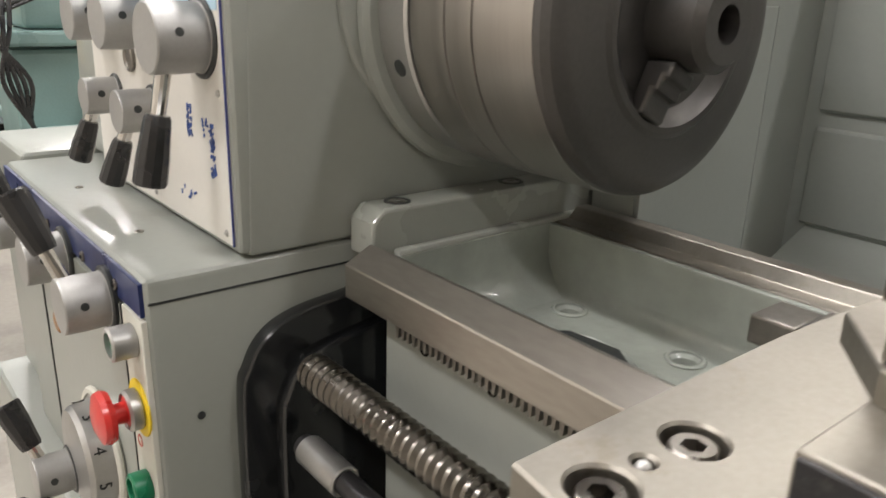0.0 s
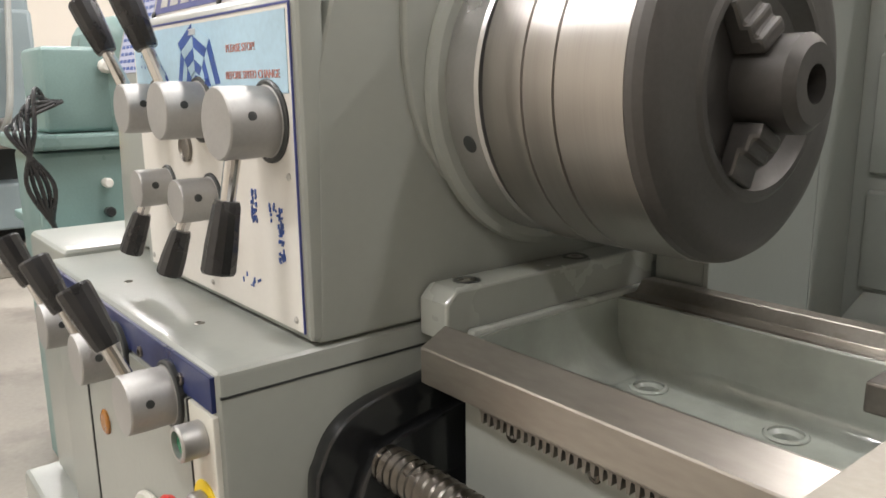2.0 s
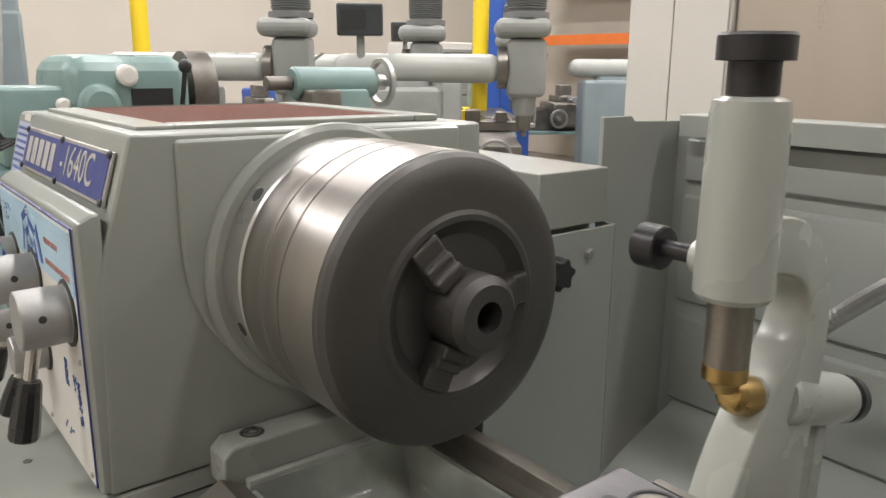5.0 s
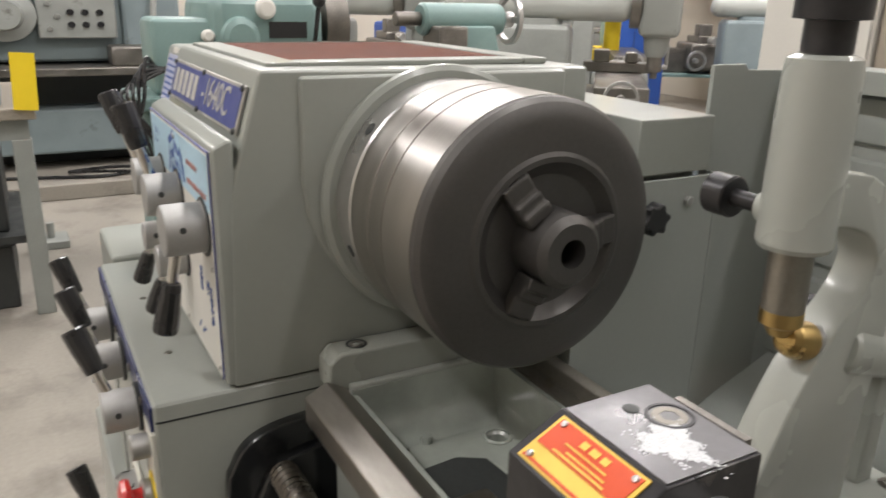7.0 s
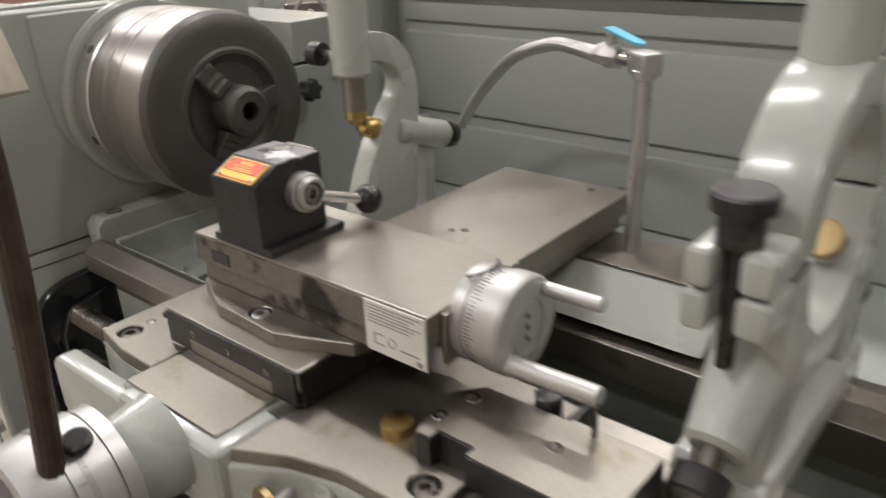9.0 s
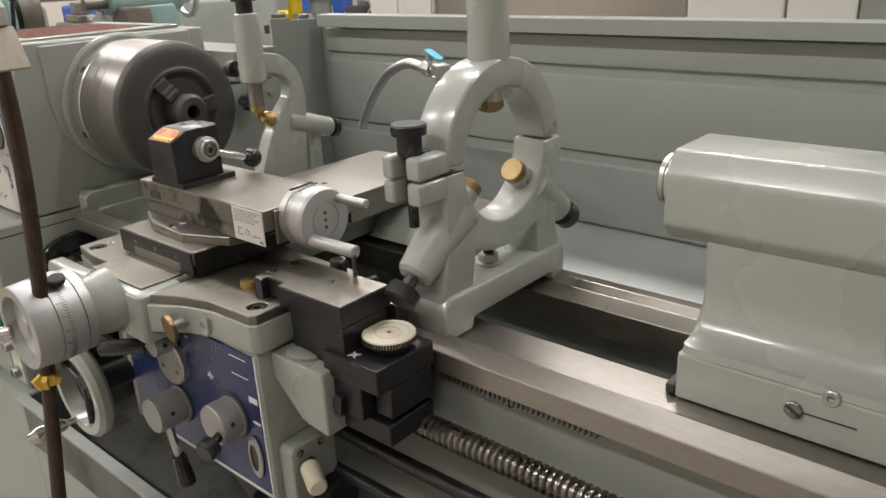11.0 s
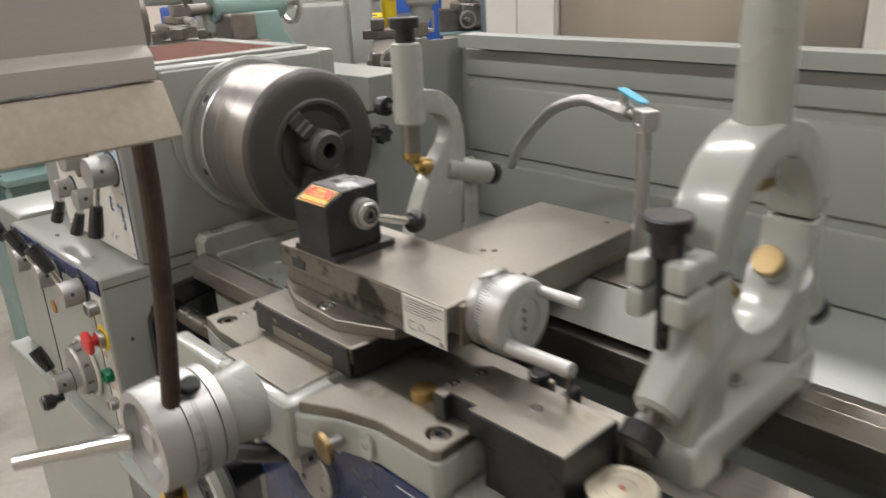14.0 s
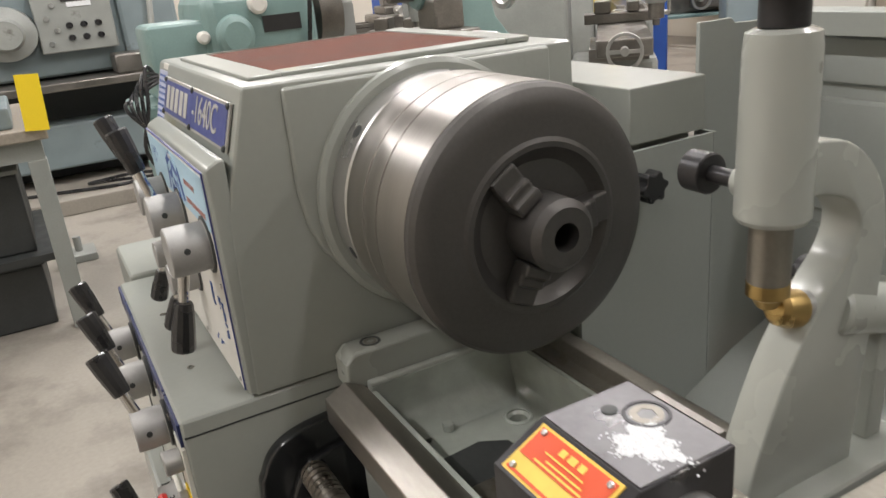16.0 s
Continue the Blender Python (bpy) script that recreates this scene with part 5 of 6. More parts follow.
part("top_tube", turned((0.900, 0, 1.200), (0, 0, 1), [(0, 0.0245), (0.006, 0.024), (0.096, 0.0225), (0.105, 0.0215), (0.107, 0.015)], 44), CAST, re)
part("top_knob", turned((0.900, 0, 1.307), (0, 0, 1), [(0, 0.013), (0.016, 0.013), (0.0165, 0.020), (0.030, 0.020), (0.032, 0.018)], 36), OXIDE, re)
tf = part("finger", rod((0.900, 0, 1.160), (0.900, 0, 1.215), 0.0155, bev=0.001), SATIN, re)
part("brass_tip", turned((0.900, 0, 1.161), (0, 0, -1), [(0, 0.016), (0.008, 0.016), (0.012, 0.012), (0.014, 0.006)], 28), DULLBRASS, tf)
for s in (-1, 1):
    way = Vector((0, s * 0.80, -0.60)).normalized()
    c = Vector((0.900, 0, CZ))
    part("finger_tube", turned(c + way * 0.088, way, [(0, 0.030), (0.004, 0.029), (0.080, 0.0215), (0.090, 0.0205), (0.094, 0.016)], 40), CAST, re)
    fg = part("finger", rod(c + way * 0.060, c + way * 0.092, 0.0155, bev=0.001), SATIN, re)
    part("brass_tip", turned(c + way * 0.061, -way, [(0, 0.0152), (0.010, 0.0152), (0.0112, 0.014), (0.0114, 0.004)], 28), DULLBRASS, fg)
    part("screw", rod(c + way * 0.18, c + way * 0.198, 0.008), SCREW, re)
    part("screw_knob", turned(c + way * 0.196, way, [(0, 0.017), (0.0015, 0.0185), (0.016, 0.0185), (0.018, 0.016)], 36), OXIDE, re, "dark knurled finger screw knob")
for z0, z1 in ((1.1015, 1.126), (1.074, 1.0995)):
    part("clamp_lug", box(X0 - 0.004, X0 + 0.013, -0.154, -0.098, z0, z1, 0.005, 3), CAST, re)
    part("clamp_lug", box(X0 + 0.026, X1 - 0.001, -0.150, -0.098, z0, z1, 0.005, 3), CAST, re)
    # Dark filler gives the gap between the lugs its shade.
    part("lug_root", box(X0 + 0.0132, X0 + 0.0258, -0.116, -0.098, z0, z1, 0.002), DARK, re)
part("far_ear_lower", box(X0 + 0.004, X1 - 0.004, 0.098, 0.122, 1.066, 1.099, 0.005, 3), CAST, re)
part("clamp_rod", rod((0.8955, -0.133, 1.045), (0.8955, -0.133, 1.135), 0.0058), OXIDE, re)
part("clamp_knob", turned((0.8955, -0.133, 1.1262), (0, 0, 1), [(0, 0.0135), (0.020, 0.0135), (0.0205, 0.0185), (0.030, 0.0195), (0.032, 0.018)], 36), OXIDE, re, "dark knurled clamp knob")
part("split_line", box(X0 + 0.001, X1 - 0.001, -0.109, -0.0785, 1.0995, 1.1003), DARK, re)
part("washer", ring((0.895, -0.004, 0.960), (0, 0, 1), 0.003, 0.008, 0.0165, 28), SATIN, re)
part("nut", hex_bolt((0.895, -0.004, 0.963), (0, 0, 1), 0.0125, 0.011), SATIN, re)
part("stud", rod((0.895, -0.004, 0.95), (0.895, -0.004, 0.985), 0.0065), DARK, re)
re.location.x -= 0.013

# ---- tailstock ----
ts = thing("tailstock", "grey cast lathe tailstock on the bed", "tailstock", at=(1.35, 0, 0.91))
barrel = [(-0.052, 1.072), (-0.052, 1.119), (-0.035, 1.141), (0.040, 1.141), (0.062, 1.118), (0.062, 1.072), (0.047, 1.054), (-0.038, 1.054)]
part("barrel", prism(barrel, "x", 1.128, 1.62, 0.004, 3), CAST, ts)


def lofted(rows):
    """Rounded upright column: rows of (z, x0, x1, y0, y1, corner)."""
    bm, rings = bmesh.new(), []
    for z, x0, x1, y0, y1, c in rows:
        q = []
        for cx, cy, a0 in ((x1 - c, y1 - c, 0), (x0 + c, y1 - c, 90), (x0 + c, y0 + c, 180), (x1 - c, y0 + c, 270)):
            q += [(cx + c * math.cos(radians(a0 + 22.5 * k)), cy + c * math.sin(radians(a0 + 22.5 * k))) for k in range(5)]
        rings.append([bm.verts.new((x, y, z)) for x, y in q])
    for q, w in zip(rings, rings[1:]):
        for k in range(len(q)):
            bm.faces.new((q[k], q[(k + 1) % len(q)], w[(k + 1) % len(w)], w[k]))
    bm.faces.new(rings[0][::-1])
    bm.faces.new(rings[-1])
    bmesh.ops.recalc_face_normals(bm, faces=bm.faces)
    return bm


neck_rows = [(0.9585, 1.166, 1.352, -0.081, 0.09, 0.010)]
for k in range(11):
    a = math.pi / 2 * (1 - k / 10)
    q = 1 - math.cos(a)
    neck_rows.append((1.012 - 0.046 * math.sin(a), 1.168 - 0.002 * q, 1.330 + 0.024 * q, -0.043 - 0.036 * q, 0.055 + 0.03 * q, 0.009))
neck_rows.append((1.058, 1.166, 1.332, -0.043, 0.055, 0.009))
part("neck", lofted(neck_rows), CAST, ts)
part("base", box(1.164, 1.62, -0.082, 0.095, 0.9105, 0.9583, 0.003, 2), CAST, ts)
part("rear_body", box(1.325, 1.61, -0.008, 0.055, 0.9586, 1.056, 0.006, 3), CAST, ts)
part("quill", turned((1.128, 0, 1.1), (-1, 0, 0), [(0, 0.026), (0.012, 0.026), (0.0125, 0.0245), (0.014, 0.0245), (0.0145, 0.026), (0.019, 0.026), (0.021, 0.024), (0.0215, 0.014), (0.01, 0.010)], 40), SATIN, ts)
part("index_screw", socket_screw((1.300, -0.0835, 0.958), (0, -1, 0), 0.0075), SATIN, ts)
part("scale_screw", turned((1.272, -0.0815, 0.937), (0, -1, 0), [(0, 0.008), (0.0025, 0.008), (0.0035, 0.007)], 24), SCREW, ts)
part("scale_slot", moved(box(-0.0075, 0.0075, -0.086, -0.0848, -0.0008, 0.0008), pose(1.272, 0, 0.937, 0, 30, 0)), DARK, ts)
part("scale_line", box(1.280, 1.322, -0.0832, -0.0822, 0.9365, 0.9375), DARK, ts)
part("wiper", box(1.153, 1.1635, -0.080, -0.050, 0.9098, 0.922, 0.003), DARK, ts)
part("clamp_lever", rod((1.299, 0.032, 1.1405), (1.301, 0.032, 1.172), 0.0105), SATIN, ts)
grip = rod((1.301, 0.032, 1.172), (1.306, 0.032, 1.300), 0.0125, seg=28)
part("knurled_grip", grip, SHOPSTEEL, ts, "knurled steel grip")

# ---- raised chuck guard and its rod ----
cg = thing("chuck_guard", "raised scuffed sheet-steel chuck guard with a stained lower lip", "chuck guard", at=(0.6, -0.5, 1.24))
GX = 0.621
part("panel", prism([(-0.399, 1.275), (-0.401, 1.52), (-0.78, 1.52), (-0.78, 1.275)], "x", GX, GX + 0.003, 0.0008), GUARD, cg)
part("fold", prism([(GX + 0.0035, 1.300), (GX + 0.012, 1.292), (GX + 0.012, 1.276), (GX + 0.0035, 1.275)], "y", -0.78, -0.400, 0.001), GUARD, cg)
part("lip", prism([(GX + 0.003, 1.2745), (GX + 0.010, 1.2745), (GX + 0.030, 1.238), (GX + 0.027, 1.236)], "y", -0.79, -0.396, 0.0008), LIP, cg)
part("support_rod", tube(smooth_path([(0.577, -0.395, 1.50), (0.575, -0.396, 1.272), (0.572, -0.397, 1.15), (0.556, -0.404, 1.0), (0.536, -0.416, 0.86), (0.505, -0.438, 0.62)], 6), 0.0085, 14), RUST, cg, "rusty brown steel rod")
tape = bmesh.new()
rnd = random.Random(3)
for k in range(9):
    a = 6.28 * k / 9
    tape = joined(tape, moved(box(0.004, 0.011 + rnd.uniform(0, 0.006), -0.003, 0.003, -0.004, rnd.uniform(0.004, 0.012)), pose(0.538, -0.415, 0.872, rnd.uniform(-25, 25), rnd.uniform(-25, 25), math.degrees(a))))
part("tape_scrap", tape, YELLOW, cg, "torn yellow tape on the rod")

# ---- other machines in the shop ----
def bench_lathe(x, y, turn, paint, label, long=1.7, rise=1.0):
    t = thing("engine_lathe", label, "lathe", "old lathes in the shop", at=(0, 0, 0))
    part("headstock", joined(box(-0.62, -0.25, -0.2, 0.22, 0.86, 1.205, 0.07, 4), turned((-0.53, -0.2, 1.07), (0, -1, 0), [(0, 0.06), (0.02, 0.055), (0.03, 0.04)], 24)), paint, t)
    part("cabinet", joined(box(-0.78, -0.2, -0.24, 0.24, 0.0, 0.66, 0.02), box(long - 1.1, long - 0.75, -0.2, 0.2, 0.0, 0.66, 0.02)), paint, t)
    part("bed", joined(box(-0.3, long - 0.7, -0.13, 0.13, 0.68, 0.86, 0.01), box(-0.3, long - 0.7, -0.14, -0.09, 0.86, 0.885), box(-0.3, long - 0.7, 0.09, 0.14, 0.86, 0.885)), SHOPSTEEL, t)
    part("tray", box(-0.8, long - 0.65, -0.3, 0.3, 0.655, 0.68, 0.005), paint, t)
    part("chuck", turned((-0.25, 0, 1.1), (1, 0, 0), [(0, 0.05), (0.03, 0.05), (0.031, 0.12), (0.11, 0.12), (0.115, 0.06)], 28), SHOPSTEEL, t)
    part("carriage", joined(box(0.1, 0.42, -0.28, 0.2, 0.72, 0.94, 0.02), box(0.18, 0.34, -0.2, 0.16, 0.94, 1.0, 0.01), box(0.2, 0.32, -0.12, 0.02, 1.0, 1.1, 0.01)), SHOPSTEEL, t)
    part("handwheel", joined(ring((0.14, -0.34, 0.80), (0, -1, 0), 0.02, 0.065, 0.085, 28), rod((0.14, -0.28, 0.80), (0.14, -0.36, 0.80), 0.02), rod((0.26, -0.28, 0.97), (0.26, -0.42, 0.97), 0.03), rod((0.22, -0.40, 0.97), (0.30, -0.40, 0.97), 0.01)), SATIN, t)
    tl = long
    foot = prism([(tl - 1.0, 1.10), (tl - 0.86, 1.10), (tl - 0.84, 1.02), (tl - 0.79, 0.96), (tl - 0.74, 0.93), (tl - 0.74, 0.886), (tl - 1.12, 0.886), (tl - 1.12, 0.93), (tl - 1.05, 0.96), (tl - 1.01, 1.02)], "y", -0.08, 0.08, 0.012, 3)
    part("tailstock", joined(foot, turned((tl - 1.14, 0, 1.12), (1, 0, 0), [(0, 0.048), (0.01, 0.055), (0.33, 0.055), (0.345, 0.048)], 28)), paint, t)
    part("quill", rod((tl - 1.24, 0, 1.12), (tl - 1.14, 0, 1.12), 0.024), SHOPSTEEL, t)
    part("tail_wheel", joined(ring((tl - 0.76, 0, 1.12), (1, 0, 0), 0.02, 0.07, 0.088, 28), rod((tl - 0.80, 0, 1.12), (tl - 0.74, 0, 1.12), 0.028), box(tl - 0.758, tl - 0.745, -0.08, 0.08, 1.11, 1.13)), SATIN, t)
    part("ball_lever", joined(rod((-0.30, -0.15, 0.9), (-0.30, -0.26, 1.16), 0.007), ball((-0.30, -0.265, 1.175), 0.02)), BLACK, t)
    part("white_knob", turned((-0.45, -0.19, 1.15), (0, -1, 0), [(0, 0.03), (0.03, 0.028), (0.035, 0.02)], 18), WHITE, t)
    for k, (kx, kz) in enumerate(((-0.57, 1.0), (-0.36, 0.98), (-0.48, 0.95))):
        part("knob", turned((kx, -0.199, kz), (0, -1, 0), [(0, 0.03), (0.03, 0.028), (0.035, 0.02)], 16), SATIN if k else BLACK, t)
    part("plate", box(-0.44, -0.32, -0.204, -0.199, 1.07, 1.115), BLACKINK, t)
    t.matrix_basis = pose(x, y, 0, 0, 0, turn) @ Matrix.Diagonal((1, 1, rise, 1))
    return t


def milling_machine(x, y, turn, paint, label, high=1.0):
    t = thing("milling_machine", label, "milling machine", "milling machines in the shop", at=(0, 0, 0))
    part("column", joined(box(-0.22, 0.22, -0.1, 0.4, 0.0, 1.25, 0.04, 3), box(-0.32, 0.32, -0.45, 0.5, 0.0, 0.14, 0.02)), paint, t)
    part("knee", joined(box(-0.2, 0.2, -0.55, -0.1, 0.62, 0.86, 0.03), rod((0, -0.4, 0.14), (0, -0.4, 0.62), 0.05)), paint, t)
    part("table", joined(box(-0.65, 0.65, -0.5, -0.24, 0.92, 1.0, 0.008), box(-0.3, 0.3, -0.5, -0.2, 0.86, 0.92)), SHOPSTEEL, t)
    part("ram", box(-0.10, 0.10, -0.42, 0.50, 1.27, 1.42, 0.07, 5), RAMGREY, t)
    part("turret", turned((0, 0.12, 1.16), (0, 0, 1), [(0, 0.20), (0.06, 0.20), (0.08, 0.17), (0.12, 0.16)], 28), paint, t)
    part("knuckle", turned((0, -0.40, 1.35), (0, -1, 0), [(0, 0.11), (0.05, 0.11), (0.06, 0.09)], 24), SHOPSTEEL, t)
    part("head", joined(box(-0.10, 0.10, -0.66, -0.45, 1.20, 1.50, 0.035, 3), turned((0, -0.55, 1.10), (0, 0, 1), [(0, 0.05), (0.03, 0.062), (0.11, 0.07)], 24)), SHOPGREY, t)
    part("quill", turned((0, -0.55, 0.99), (0, 0, 1), [(0, 0.018), (0.03, 0.02), (0.035, 0.042), (0.112, 0.042)], 20), SHOPSTEEL, t)
    part("pulley_housing", box(-0.14, 0.14, -0.68, -0.38, 1.502, 1.60, 0.045, 4), SHOPGREY, t)
    part("motor", turned((0, -0.55, 1.60), (0, 0, 1), [(0, 0.125), (0.03, 0.125), (0.035, 0.10)] + [(0.045 + 0.012 * k + (0.006 if h else 0), 0.112 if h else 0.102) for k in range(14) for h in (0, 1)] + [(0.225, 0.10), (0.24, 0.10), (0.26, 0.06)], 24), MOTORGREY, t)
    part("switch_box", box(0.105, 0.17, -0.64, -0.54, 1.36, 1.50, 0.008), SHOPGREY, t)
    for sd in (-1, 1):
        part("handwheel", joined(ring((sd * 0.69, -0.37, 0.95), (sd, 0, 0), 0.02, 0.07, 0.085, 24), rod((sd * 0.71, -0.37, 0.95), (sd * 0.64, -0.37, 0.95), 0.02), box(sd * 0.70 - 0.006, sd * 0.70 + 0.006, -0.445, -0.295, 0.942, 0.958)), SATIN, t)
    part("quill_lever", joined(*[rod((0.14, -0.58, 1.34), (0.16, -0.58 + 0.14 * math.cos(a), 1.34 + 0.14 * math.sin(a)), 0.008) for a in (0.4, 2.5, 4.6)]), SATIN, t)
    t.matrix_basis = pose(x, y, 0, 0, 0, turn) @ Matrix.Diagonal((0.9, 0.9, 0.93, 1))
    return t


def panel_machine():
    t = thing("machining_centre", "slate-blue machine tool with a grey switch panel", "machine", at=(-4.4, 0.1, 0))
    part("column", joined(box(-5.1, -4.2, -0.5, 0.75, 0.80, 2.3, 0.04, 3), box(-4.9, -4.15, 0.36, 0.75, 0.7, 1.7, 0.03)), SLATE, t)
    part("base", box(-5.0, -4.35, -0.75, 0.85, 0.0, 0.80), DARK, t)
    part("plinth", box(-4.34, -4.05, -0.75, 0.85, 0.12, 0.46, 0.02), SLATE, t)
    p = part("switch_panel", box(-4.195, -4.10, -0.16, 0.32, 0.98, 1.46, 0.01), SHOPGREY, t)
    for i in range(3):
        for k in range(2):
            part("switch", turned((-4.10, 0.04 + i * 0.09, 1.08 + k * 0.09), (1, 0, 0), [(0, 0.024), (0.02, 0.021)], 16), OXIDE, p)
    for k in range(4):
        part("switch", turned((-4.10, -0.09 + 0.05 * (k % 2), 1.05 + k * 0.09), (1, 0, 0), [(0, 0.018), (0.02, 0.016)], 16), SATIN, p)
    part("panel_plate", box(-4.10, -4.094, 0.02, 0.28, 1.34, 1.41), BLACKINK, p)
    part("table", joined(box(-4.3, -3.9, -0.7, 0.7, 0.72, 0.78, 0.01), box(-4.2, -3.95, 0.25, 0.55, 0.78, 0.93, 0.02)), SHOPSTEEL, t)
    part("spindle_nose", turned((-4.2, -0.35, 1.15), (1, 0, 0), [(0, 0.2), (0.12, 0.19), (0.15, 0.12), (0.22, 0.1)], 28), SHOPGREY, t)
    part("red_box", box(-4.15, -4.0, 0.30, 0.5, 0.80, 0.92, 0.02), MATRED, t)
    part("reading_window", box(-4.0995, -4.095, 0.05, 0.20, 1.30, 1.335), WHITEINK, p)
    part("hose", tube(smooth_path([(-4.1, 0.62, 1.9), (-3.95, 0.55, 1.3), (-3.9, 0.5, 0.95), (-4.0, 0.45, 0.8)], 8), 0.02, 10), SHOPGREY, t)
    t.matrix_basis = Matrix.Translation((-1.05, 0, 0.1)) @ Matrix.Diagonal((1, 1, 0.88, 1)) @ Matrix.Translation((-4.4, 0.1, 0))


bench_lathe(-1.92, 0.80, 90, MINT, "mint-green engine lathe with steel bed, idle", 1.32, 1.07)
bench_lathe(-4.6, 4.9, 60, MINT, "mint-green engine lathe with worn paint, idle", 2.0)
bench_lathe(-5.4, 2.2, 80, SLATE, "slate-blue engine lathe with steel bed, idle")
milling_machine(-3.29, 1.16, 140, SHOPGREY, "grey knee milling machine with steel table")
milling_machine(-3.9, 3.3, 143, SHOPGREY, "old grey knee milling machine with slate motor")
milling_machine(-3.38, 2.07, 140, SHOPGREY, "grey knee milling machine with handwheels")
milling_machine(-2.49, 2.01, 140, SHOPGREY, "grey knee milling machine with long steel table")
milling_machine(-1.7, 3.6, 120, SHOPGREY, "grey knee milling machine with slate motor")
milling_machine(-3.3, 4.6, 140, SLATE, "slate-blue knee milling machine")
panel_machine()
slab = thing("machine_plinth", "low stained concrete plinth under a machine", "plinth", at=(-5.2, 0, 0))
part("slab", box(-6.6, -4.60, -1.1, 1.3, 0.0, 0.0985, 0.008), CONCRETE, slab)
mc = thing("tool_cabinet", "mint-green steel tool cabinet with two knobs", "cabinet", at=(-1.75, 0.35, 0))
part("body", box(-2.0, -1.75, -0.02, 0.42, 0.0, 0.93, 0.015), MINT, mc)
part("top_tray", box(-2.03, -1.72, -0.05, 0.45, 0.935, 0.975, 0.01), MINT, mc)
for z in (0.84, 0.76):
    part("knob", turned((-1.735, 0.15, z), (1, 0, 0), [(-0.02, 0.012), (0.012, 0.014), (0.02, 0.010)], 16), WHITE if z > 0.8 else BLACK, mc)
part("door_seam", box(-1.7495, -1.746, 0.26, 0.264, 0.04, 0.90), DARK, mc)
gh = thing("machine_gearbox", "mint-green machine gearbox on a cabinet", "gearbox", at=(-1.8, 0.35, 0.976))
part("box", box(-1.98, -1.76, 0.02, 0.24, 0.9762, 1.20, 0.02, 3), MINT, gh)
part("knob", turned((-1.76, 0.18, 1.15), (1, 0, 0), [(0, 0.018), (0.02, 0.02), (0.03, 0.012)], 16), WHITE, gh)
cb2 = thing("cable_bundle", "grey loose cable bundle hanging by a machine", "cables", at=(-1.35, 0.0, 0.7))
for k in range(5):
    part("cable", tube(smooth_path([(-1.735, 0.02 + 0.01 * k, 1.06), (-1.70, -0.01 - 0.012 * k, 1.09 - 0.02 * k), (-1.66, -0.03 - 0.014 * k, 0.98), (-1.66, -0.06 + 0.015 * k, 0.86), (-1.70, 0.00, 0.74), (-1.738, 0.03 + 0.012 * k, 0.66), (-1.752, 0.05 + 0.012 * k, 0.62)], 6), 0.006, 8), BLACK, cb2)
# wooden-topped bench with yellow tag
be = thing("work_bench", "grey steel work bench with a wooden top", "bench", at=(-2.6, -0.95, 0))
part("top", box(-3.6, -2.62, -1.75, -0.29, 0.80, 0.845, 0.006), WOOD, be)
part("apron", box(-3.55, -2.66, -1.7, -0.32, 0.72, 0.799), SHOPGREY, be)
for x in (-3.52, -2.69):
    for y in (-1.66, -0.35):
        part("leg", box(x - 0.035, x + 0.035, y - 0.035, y + 0.035, 0.0, 0.72, 0.004), SHOPGREY, be)
part("lower_shelf", box(-3.52, -2.70, -1.68, -0.38, 0.30, 0.33), DARK, be)
# Dark boxes added to blacken the space below the bench top.
for z0, z1, lb in ((0.3305, 0.66, "added dark box filling the space on a bench shelf"), (0.0, 0.27, "added dark box filling the space under a bench")):
    sb = thing("bench_filler_box", lb, "box", "boxes under the bench", at=(-3.1, -1.05, z0))
    part("shell", box(-3.45, -2.78, -1.60, -0.44, z0, z1, 0.01), DARK, sb)
    part("lid", box(-3.46, -2.77, -1.61, -0.43, z1 + 0.0005, z1 + 0.02, 0.004), SHOPGREY if z0 else DARK, sb)
tag = thing("yellow_tag", "plain yellow tag hanging on a machine", "tag", at=(-2.7, -0.62, 0.9))
part("card", moved(box(-0.042, 0.042, -0.001, 0.001, -0.105, 0.105), pose(-2.60, -0.315, 0.945, 0, 3, 80)), SIGNYELLOW, tag)
og = thing("toolroom_grinder", "slate-blue tool grinder standing on a bench", "grinding machine", at=(-2.9, -1.0, 0.846))
part("body", joined(box(-3.5, -2.75, -1.5, -0.48, 0.8462, 1.6, 0.04, 3), box(-3.2, -2.7, -0.5, -0.40, 0.8462, 0.93, 0.01)), SLATE, og)
part("rail", joined(box(-2.75, -2.66, -0.47, -0.42, 0.95, 1.6, 0.01), *[rod((-2.66, -0.445, 1.05 + 0.14 * k), (-2.63, -0.445, 1.05 + 0.14 * k), 0.016) for k in range(4)]), SHOPGREY, og)
part("name_strip", box(-2.749, -2.742, -0.9, -0.6, 1.2, 1.38), BLACKINK, og)
bs = thing("block_stand", "small grey cast foot on the floor", "stand", at=(-2.2, -0.55, 0))
part("foot", joined(box(-3.75, -3.55, -0.36, -0.2, 0.0, 0.04, 0.006), rod((-3.65, -0.28, 0.04), (-3.65, -0.28, 0.12), 0.02)), SHOPGREY, bs)
copy_thing(bs, pose(1.02, 0.0, 0))
hc = thing("floor_cable", "black cable lying coiled on a low plinth", "cable", at=(-3.4, 0.1, 0))
part("cable", tube(smooth_path([(-3.9, -0.7, 0.012), (-3.8, -0.3, 0.012), (-3.7, 0.1, 0.012), (-3.85, 0.35, 0.012), (-3.98, 0.2, 0.012), (-3.9, -0.1, 0.014), (-3.75, 0.15, 0.03), (-3.65, 0.6, 0.012)], 8), 0.011, 8), BLACK, hc)
hc.location.x -= 1.02
